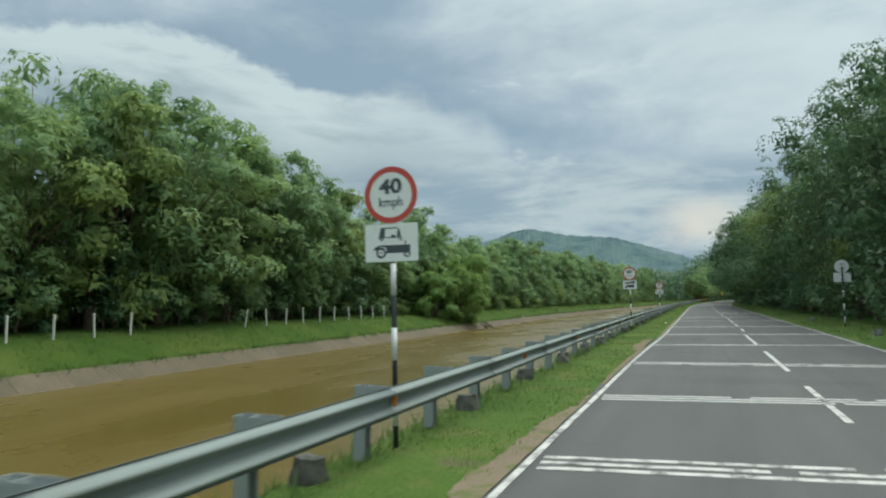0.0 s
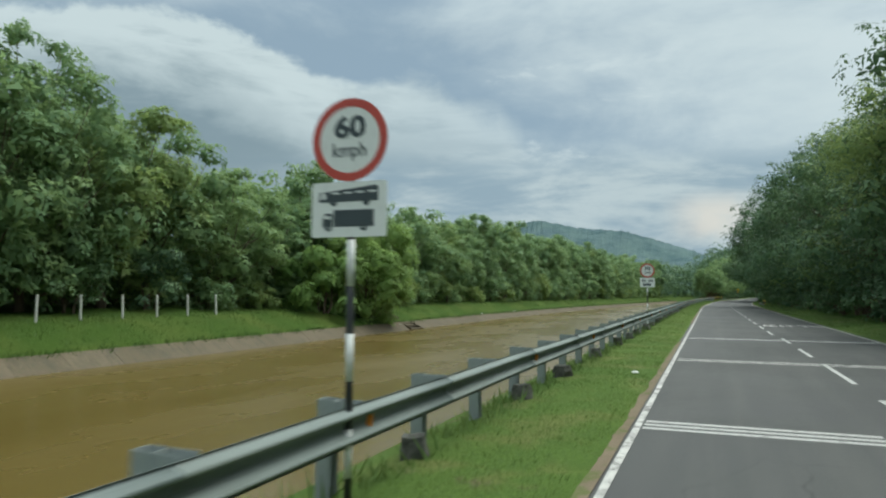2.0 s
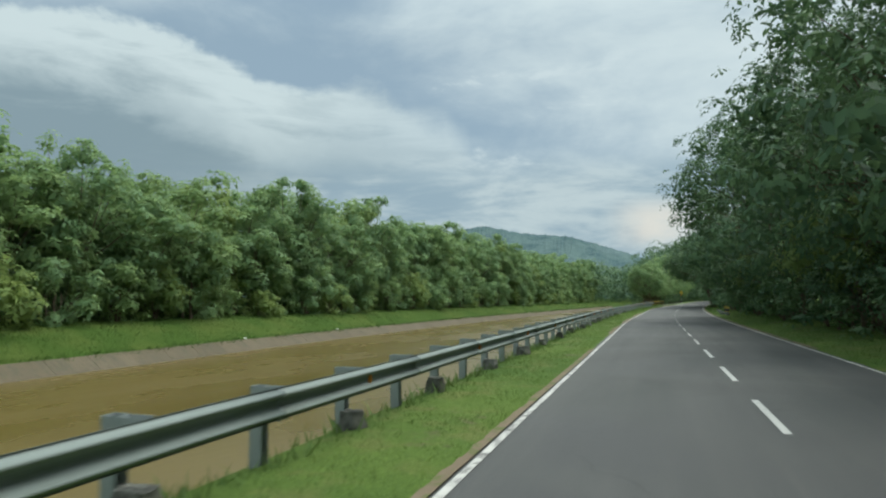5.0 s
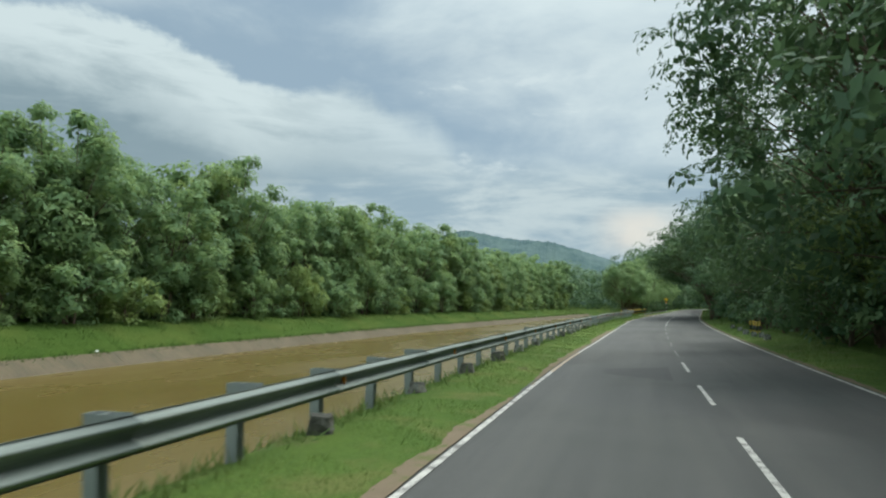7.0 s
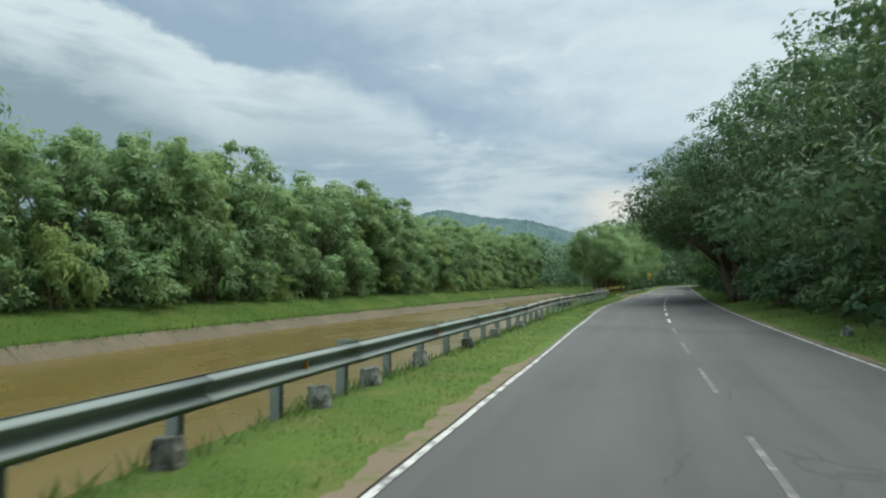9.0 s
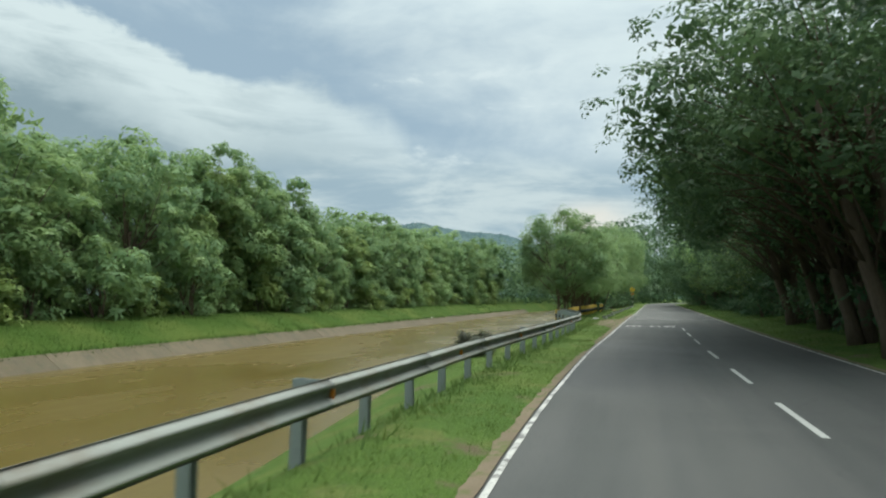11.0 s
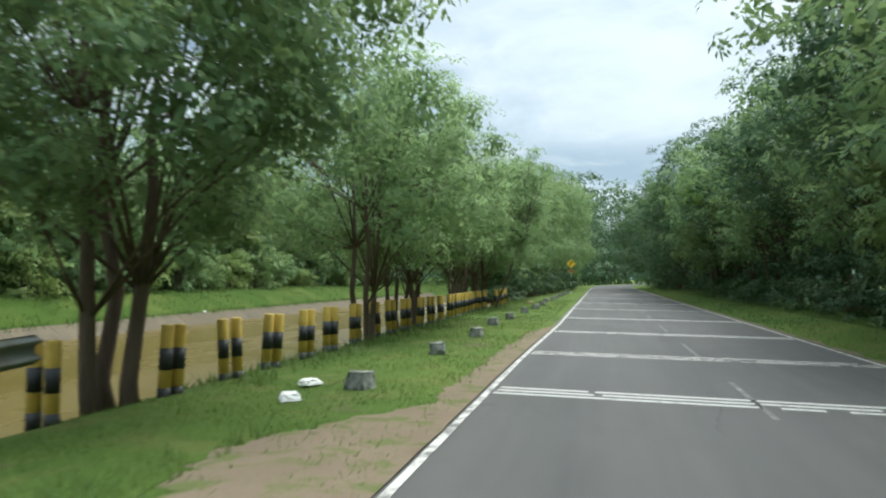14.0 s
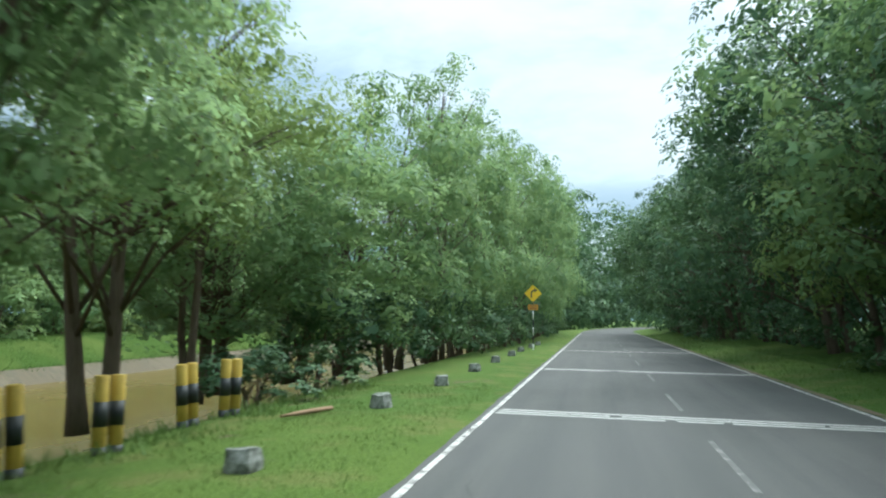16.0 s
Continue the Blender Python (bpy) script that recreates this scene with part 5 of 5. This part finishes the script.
while y < 330:
    k = kinds_back[i % 2]
    tall = (skyline(y) + random.uniform(-0.8, 1.6)) / 14.5
    plant(k, place(y, -47.5 + random.uniform(-2, 2), 0.4, random.uniform(0, 360), 1.15, tall / 1.15))
    y += random.uniform(4.6, 7.0)
    i += 1
y, i = 72.0, 0
while y < 330:
    k = kinds_low[i % 3]
    s = random.uniform(0.7, 1.2)
    plant(k, place(y, -37.2 + random.uniform(-1.0, 0.9), -0.7, random.uniform(0, 360), s, random.uniform(0.85, 1.25)))
    y += random.uniform(3.2, 6.0)
    i += 1
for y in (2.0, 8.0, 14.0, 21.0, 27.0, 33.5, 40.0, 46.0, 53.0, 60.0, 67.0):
    plant(shaded_low, place(y, -38.6 + random.uniform(-0.6, 0.6), 0.1, random.uniform(0, 360), random.uniform(0.75, 1.0), 0.9))

for i, y in enumerate(np.arange(-8.0, 80.0, 4.4)):
    plant(kinds_low[i % 3], place(y + random.uniform(-1, 1), -44.0 + random.uniform(-1, 1), 0.2, random.uniform(0, 360), random.uniform(1.0, 1.3), 0.9))

# the bush that leans out over the water beside the steps
tree("leaning_bush", "light green bush leaning over the canal from the far bank", "shrub", 201, 10.2, 4.4, 0.0, 0.24, 20000, LEAF_BUSH, 3, 30, m=place(89.6, -32.8, -2.0, 20, 1.0))
tree("leaning_bush", "light green bush leaning over the canal from the far bank", "shrub", 202, 6.2, 3.0, 0.0, 0.26, 9000, LEAF_BUSH, 3, 13, m=place(83.2, -34.0, -1.3, 80, 1.1))

# trees across the road, close to it and hanging over
ROADSIDE = "trees crowding the road"
# three kinds carry their backlit shade in the leaf colour, the fourth is plain green
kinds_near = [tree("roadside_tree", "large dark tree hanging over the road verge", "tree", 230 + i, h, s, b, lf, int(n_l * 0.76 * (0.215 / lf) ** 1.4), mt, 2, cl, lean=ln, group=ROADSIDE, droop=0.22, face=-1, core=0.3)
              for i, (h, s, b, n_l, mt, cl, ln, lf) in enumerate(((13.0, 4.4, 0.8, 7000, LEAF_SHADED, 24, -0.8, 0.18), (12.0, 4.2, 0.6, 6400, LEAF_SHADED, 24, -1.8, 0.17), (14.0, 4.6, 4.0, 8800, LEAF_SHADED, 34, -3.2, 0.165), (12.5, 4.4, 1.4, 8400, LEAF_MID, 30, -2.2, 0.17)))]
kinds_behind = [tree("broadleaf_tree", "tall tree deep in the roadside wood, shade in its dark leaf colour", "tree", 250 + i, 14.5, 4.6, 1.0, 0.5, 1500, LEAF_SHADED, 1, 16, group=ROADSIDE) for i in range(2)]
kinds_hedge = [tree("roadside_shrub", "leafy undergrowth at the foot of the roadside trees, shade in its dark leaf colour", "shrub", 260 + i, 3.6, 2.1, 0.0, 0.21, 720, mt, 2, 9, group="undergrowth along the road") for i, mt in enumerate((LEAF_SHADED, LEAF_SHADED))]
near_height = (13.0, 12.0, 14.0, 12.5)
# along the road, offset, height and kind
RIGHT = ((14, 11.4, 10.0, 0), (19, 11.0, 11.5, 0), (25, 10.6, 14.0, 0), (31, 10.0, 15.2, 0), (36, 11.0, 15.8, 1), (43, 9.9, 15.8, 0), (49, 9.4, 15.4, 1), (55, 9.2, 15.0, 0), (61, 8.6, 14.6, 1), (67, 8.4, 14.6, 0), (73, 9.0, 12.0, 1), (79, 8.8, 12.2, 1), (85, 8.4, 13.6, 1), (91, 8.0, 14.2, 1), (97, 7.8, 14.4, 1),
         (103, 8.4, 13.2, 2), (109, 8.2, 13.0, 1), (115, 7.6, 13.0, 1), (121, 6.7, 12.4, 1), (127, 6.8, 14.6, 2), (132, 7.0, 12.8, 1), (138, 8.2, 12.4, 1), (144, 9.4, 12.4, 0), (150, 10.0, 11.6, 1), (156, 10.0, 11.6, 1), (162, 9.6, 12.0, 1), (168, 9.2, 12.4, 1), (174, 8.8, 13.0, 1), (180, 8.5, 13.6, 2),
         (187, 4.6, 11.2, 2), (192, 5.0, 11.2, 2), (197, 6.1, 11.0, 2), (202, 6.0, 11.0, 2), (208, 5.8, 11.2, 2), (214, 7.0, 12.0, 2), (221, 8.4, 11.6, 1), (227, 8.4, 11.6, 3), (233, 9.0, 11.9, 2), (239, 9.6, 12.2, 3), (245, 10.4, 11.5, 2), (251, 9.6, 10.7, 3), (257, 9.2, 11.3, 2), (263, 8.4, 12.2, 3), (269, 8.2, 13.1, 2),
         (275, 7.6, 13.0, 1), (281, 8.6, 11.6, 2), (288, 8.2, 11.8, 1), (295, 7.6, 12.0, 2), (302, 7.0, 12.6, 1), (310, 7.0, 13.0, 2), (318, 7.2, 13.2, 1), (326, 7.2, 13.4, 2))
for i, (y, off, h, j) in enumerate(RIGHT):
    s = random.uniform(0.95, 1.1)
    plant(kinds_near[j], place(y + random.uniform(-0.8, 0.8), off, 0.3, random.uniform(-16, 16), s, h / near_height[j] / s))
    back = 6.0 if y < 185 else 6.6 if y < 222 or y > 292 else 8.0        # the undergrowth stands back below the overhanging crowns
    for step, j in ((0.0, i % 2), (3.0, (i + 1) % 2)):
        plant(kinds_hedge[j], place(y + step + random.uniform(-1, 1), back + step * 0.1 + random.uniform(-0.3, 0.5), 0.1, random.uniform(0, 360), random.uniform(0.8, 1.1), random.uniform(0.7, 1.1)))
    plant(kinds_behind[i % 2], place(y + 3, off + 4.3 + random.uniform(-1, 1), 0.6, random.uniform(0, 360), 1.15, (h - 0.3) / 14.5))

young = tree("young_tree", "light green young tree at the edge of the roadside wood", "tree", 275, 7.0, 2.3, 1.0, 0.17, 4200, LEAF_LIGHT, 2, 15, lean=-0.5, group="young trees at the edge of the roadside wood", droop=0.3, face=-1)
for y, off, h in ((47.0, 8.2, 6.5), (58.0, 7.2, 5.6), (84.0, 6.7, 7.0), (107.5, 6.7, 7.4), (131.0, 6.8, 7.0), (176.0, 7.0, 6.5), (233.5, 7.3, 6.5), (268.5, 6.9, 8.0)):
    plant(young, place(y, off, 0.2, random.uniform(-30, 30), h / 7.0 * random.uniform(0.9, 1.05)))
tree("overhanging_tree", "light green tree reaching out over the road verge", "tree", 277, 9.0, 2.6, 4.2, 0.17, 6500, LEAF_BUSH, 2, 20, lean=-2.2, droop=0.45, face=-1, girth=0.7, m=place(255.0, 7.6, 0.3, 0, 1.0))
tree("dry_bush", "low grey-brown bush behind the guard rail", "shrub", 278, 1.0, 0.66, 0.0, 0.075, 3200, LEAF_GREY, 3, 14, girth=0.3, core=0.12, m=place(187.4, -6.95, -0.40, 0, 1.0))
for i, y in enumerate(np.arange(222.0, 268.0, 2.6)):      # creepers on the slope across the road
    plant(kinds_hedge[i % 2], place(y, 6.7 + random.uniform(-0.3, 0.4), -0.1, random.uniform(0, 360), random.uniform(0.55, 0.75), 0.65))

# trees between the bollards and the canal
NEAR = "slender trees on the near bank"
fine = [tree("feathery_tree", "spreading feathery-leaved tree on the near bank", "tree", 300 + i, h, s, b, 0.105, int(n_l * 3.8), mt, st, cl, group=NEAR, droop=0.2, sparse=0.4, girth=g * 0.85, core=0.3)
        for i, (h, s, b, n_l, mt, st, cl, g) in enumerate(((9.3, 3.6, 1.7, 9000, LEAF_MID, 3, 38, 0.9), (7.8, 3.3, 1.5, 4600, LEAF_FINE, 3, 30, 0.72), (9.2, 3.5, 1.7, 6400, LEAF_FINE, 2, 32, 0.85), (9.6, 4.4, 2.9, 6400, LEAF_LIGHT, 2, 30, 1.25)))]
for j, y, off, turn, s in ((0, 221.0, -8.25, 0, 0.96), (1, 230.5, -7.9, 50, 1.0), (2, 236.8, -8.2, 220, 0.95), (1, 238.6, -9.4, 160, 1.0), (1, 247.4, -8.9, 100, 1.05), (2, 250.4, -8.3, 300, 0.92), (3, 256.4, -10.3, 30, 0.92), (1, 261.0, -11.2, 30, 1.0)):
    plant(fine[j], place(y, off, -0.2, turn, s))
kinds_bend = [tree("roadside_tree", "leafy mid-green tree beside the road before the bend", "tree", 330 + i, h, s, 0.6, 0.18, n_l, mt, 2, 24, lean=-1.0, group=NEAR, droop=0.22, face=-1, core=0.3)
              for i, (h, s, n_l, mt) in enumerate(((13.0, 4.3, 7400, LEAF_MID), (12.0, 4.2, 7000, LEAF_MID)))]
for i, (y, off, h) in enumerate(((263, -10.2, 8.0), (267, -9.6, 8.9), (271, -9.2, 11.4), (276, -8.8, 13.2), (281, -8.4, 13.8), (286, -8.0, 14.4), (291, -7.8, 15.0), (297, -7.8, 15.4), (303, -7.6, 16.2), (310, -8.0, 15.6), (317, -7.8, 16.4), (325, -7.6, 17.0))):
    j = i % 2
    plant(kinds_bend[j], place(y, off - (0.0 if y > 294 else 1.5), -0.3, 180 + random.uniform(-30, 30), 0.92, h / near_height[j] / 0.92))
    plant(kinds_hedge[i % 2], place(y + 1, off + 1.0, -0.2, random.uniform(0, 360), 0.9, 0.9))
    plant(kinds_hedge[(i + 1) % 2], place(y + 3.4, off + 0.8, -0.2, random.uniform(0, 360), 0.95, 0.8))
for y, off in ((258.6, -8.3), (260.2, -9.2), (261.4, -8.2)):
    plant(kinds_hedge[1], place(y, off, -0.3, random.uniform(0, 360), 0.6, 0.6))


tree("sparse_tree", "thin half-bare tree rising above its neighbours", "tree", 390, 13.6, 2.0, 9.0, 0.14, 1500, LEAF_MID, 1, 9, sparse=0.3, girth=0.4, core=0.0, m=place(275.0, -7.9, -0.3, 60, 1.0))
tree("sparse_tree", "thin half-bare tree rising above its neighbours", "tree", 391, 11.2, 1.7, 6.0, 0.13, 1700, LEAF_FINE, 1, 9, sparse=0.3, girth=0.4, core=0.0, m=place(258.6, -9.8, -0.3, 10, 0.95))


tree("sparse_tree", "thin twiggy sapling leaning towards the road", "tree", 392, 8.2, 1.15, 5.4, 0.12, 1300, LEAF_MID, 1, 8, sparse=0.3, girth=0.35, core=0.0, m=place(249.6, -7.2, -0.3, 0, 1.0) @ pose(0, 0, 0, 0, 15, 0))
tree("dry_tree", "half-dead tree with brown twigs among the roadside trees", "tree", 395, 7.4, 1.7, 1.6, 0.12, 2600, LEAF_DRY, 3, 14, sparse=0.3, girth=0.4, core=0.0, m=place(151.0, 5.6, 0.1, 0, 1.0))
tagged(plant(fine[3], place(66.0, 8.0, 0.0, 115, 1.25)), "tall feathery-leaved tree beside the road", group=ROADSIDE)


def far_woods():
    """The woods beyond, too far off to tell tree from tree."""
    r = random.Random(5)
    centres, radii, counts = [], [], []
    def add(x, y, z, rad, cnt):
        centres.append((x, y, z)), radii.append(rad), counts.append(cnt)
    for y in np.arange(331, 470, 5.5):
        for off in (-12, -17, -23, 8.5, 13, 19, -36, -41, -48):
            if off < 0 and off > -30 and y < 372 and off < -13:
                continue
            for z, rad in ((2.5, 3.0), (6.5, 3.4), (10.5 + r.uniform(-1, 2.5), 3.0)):
                add(road_x(min(y, 470)) + off + r.uniform(-1.5, 1.5), y + r.uniform(-2, 2), z, rad, 130)
    for y in np.arange(336, 440, 7.0):          # tall trees where the road turns off
        for x in np.arange(-34, road_x(y) - 5.0, 4.5):
            top = (18.5 if y < 380 else 26.0) + r.uniform(-2.5, 2.0) - 0.15 * abs(x + 14)
            for k in range(5):
                add(x + r.uniform(-1.0, 1.0), y + r.uniform(-2, 2), 2.5 + (top - 5) * k / 4, 2.8, 120)
    for x in np.arange(-420, 240, 7.0):
        for y in (480, 500):
            for z, rad in ((3.5, 4.6), (9.5, 4.6), (14.5 + r.uniform(-2, 3), 4.0)):
                add(x + r.uniform(-2, 2), y + r.uniform(-5, 5), z, rad, 70)
    for y in np.arange(-60, 480, 8.0):
        for off in (-57, -70):
            add(road_x(min(y, 470)) + off + r.uniform(-3, 3), y, 8.0 + r.uniform(-1, 2), 5.2, 90)
            add(road_x(min(y, 470)) + off + r.uniform(-3, 3), y + 4, 2.0, 4.6, 80)
        for off in (24, 34, 45, 57, -83, -97):
            add(road_x(min(y, 470)) + off + r.uniform(-3, 3), y + r.uniform(-3, 3), 6.5 + r.uniform(-1, 2), 5.8, 110)
            add(road_x(min(y, 470)) + off + r.uniform(-3, 3), y + 4 + r.uniform(-2, 2), 2.5, 4.6, 60)
    for y in np.arange(-30, 335, 3.2):
        add(road_x(y) - 50 + r.uniform(-1.5, 1.5), y, 1.6, 2.8, 190)
        add(road_x(y) - 52 + r.uniform(-1.5, 1.5), y + 1.6, 5.0, 3.2, 130)
    # shade-dark leaf colour keeps the gaps behind nearer trees dark
    verts, faces, normals = leaf_cloud(centres, radii, [c * 3 // 5 for c in counts], 0.8, 77, 0.95, 0.3, 0.6, 8, 0.0)
    return tagged(new("far_woods", fast_mesh("far_woods", verts, faces, LEAF_SHADED, normals)), "dense green woodland in the distance", "woodland", kind="stuff")


far_woods()


# ------------------------------------------------------------ grass
def blades(name, spans, density, tall, seed, label, mat=GRASS):
    """Grass blades over strips: y0, y1, offset from, offset to."""
    r = np.random.default_rng(seed)
    verts = []
    for y0, y1, o0, o1 in spans:
        count = int((y1 - y0) * abs(o1 - o0) * density)
        y, u = r.uniform(y0, y1, count), r.random(count)
        off = o0 + (o1 - o0) * u
        keep = np.array([noise.noise((a * 0.8, b * 0.8, 3.0)) + 0.5 * noise.noise((a * 4.0, b * 4.0, 5.0)) > -0.35 + 0.4 * q for a, b, q in zip(off, y, r.random(count))])
        y, off, u = y[keep], off[keep], u[keep]
        x = np.array([road_x(v) for v in y]) + off
        z = np.array([ground_z(o, v) for o, v in zip(off, y)]) - 0.015
        h = tall * (0.4 + 0.9 * r.random(len(y)) ** 2.0)
        a, w = r.uniform(0, 2 * np.pi, len(y)), h * 0.06 + 0.004
        lx, ly = r.normal(0, 0.45, len(y)) * h, r.normal(0, 0.45, len(y)) * h
        c, s = np.cos(a) * w, np.sin(a) * w
        verts.append(np.stack([np.stack([x - c, y - s, z], 1), np.stack([x + c, y + s, z], 1), np.stack([x + lx, y + ly, z + h], 1)], 1))
    verts = np.concatenate(verts).reshape(-1, 3)
    return tagged(new(name, fast_mesh(name, verts, np.arange(len(verts)).reshape(-1, 3), mat)), label, "grass", kind="stuff")


blades("verge_grass", ((-4, 184, -3.42, -5.5), (184, 222, -3.5, -8.6), (222, 262, -3.6, -8.2)), 320, 0.064, 11, "short green grass on the road verge")
blades("bank_grass", ((-4, 330, -30.95, -37.0),), 42, 0.22, 12, "rough green grass on the far canal bank", ROUGH_GRASS)
blades("lining_tufts", ((-4, 330, -30.85, -31.45),), 130, 0.26, 15, "grass hanging over the top of the canal lining", ROUGH_GRASS)
blades("far_verge_grass", ((10, 320, 3.4, 6.2),), 60, 0.12, 13, "green grass at the foot of the roadside trees", GRASS)
blades("tall_grass", ((-4, 219, -4.9, -5.7), (222, 262, -6.6, -9.0)), 90, 0.21, 14, "taller tufts of grass below the guard rail")


# ------------------------------------------------------------ concrete lining of the far bank, slab by slab
lining = thing("canal_lining", Matrix.Translation(at(0, FAR_EDGE)), "stained sloping concrete slabs lining the far canal bank", "canal lining", kind="structure")
for i, y in enumerate(np.arange(-12, 336, 3.0)):
    y0, y1 = y + 0.005, y + 2.995
    dz = random.uniform(-0.009, 0.009)
    corners = [at(y0, -29.35, WATER_Z - 0.55 + dz), at(y1, -29.35, WATER_Z - 0.55 + dz), at(y1, -31.15, -1.42 + dz), at(y0, -31.15, -1.42 + dz)]
    origin = at(0, FAR_EDGE)
    bm = bmesh.new()
    top = [bm.verts.new(c - origin + Vector((0.03, 0, 0.05))) for c in corners]
    low = [bm.verts.new(c - origin + Vector((-0.05, 0, -0.07))) for c in corners]
    bm.faces.new(top)
    for a in range(4):
        b = (a + 1) % 4
        bm.faces.new((top[b], top[a], low[a], low[b]))
    part("slab", bm, CONCRETE, lining)
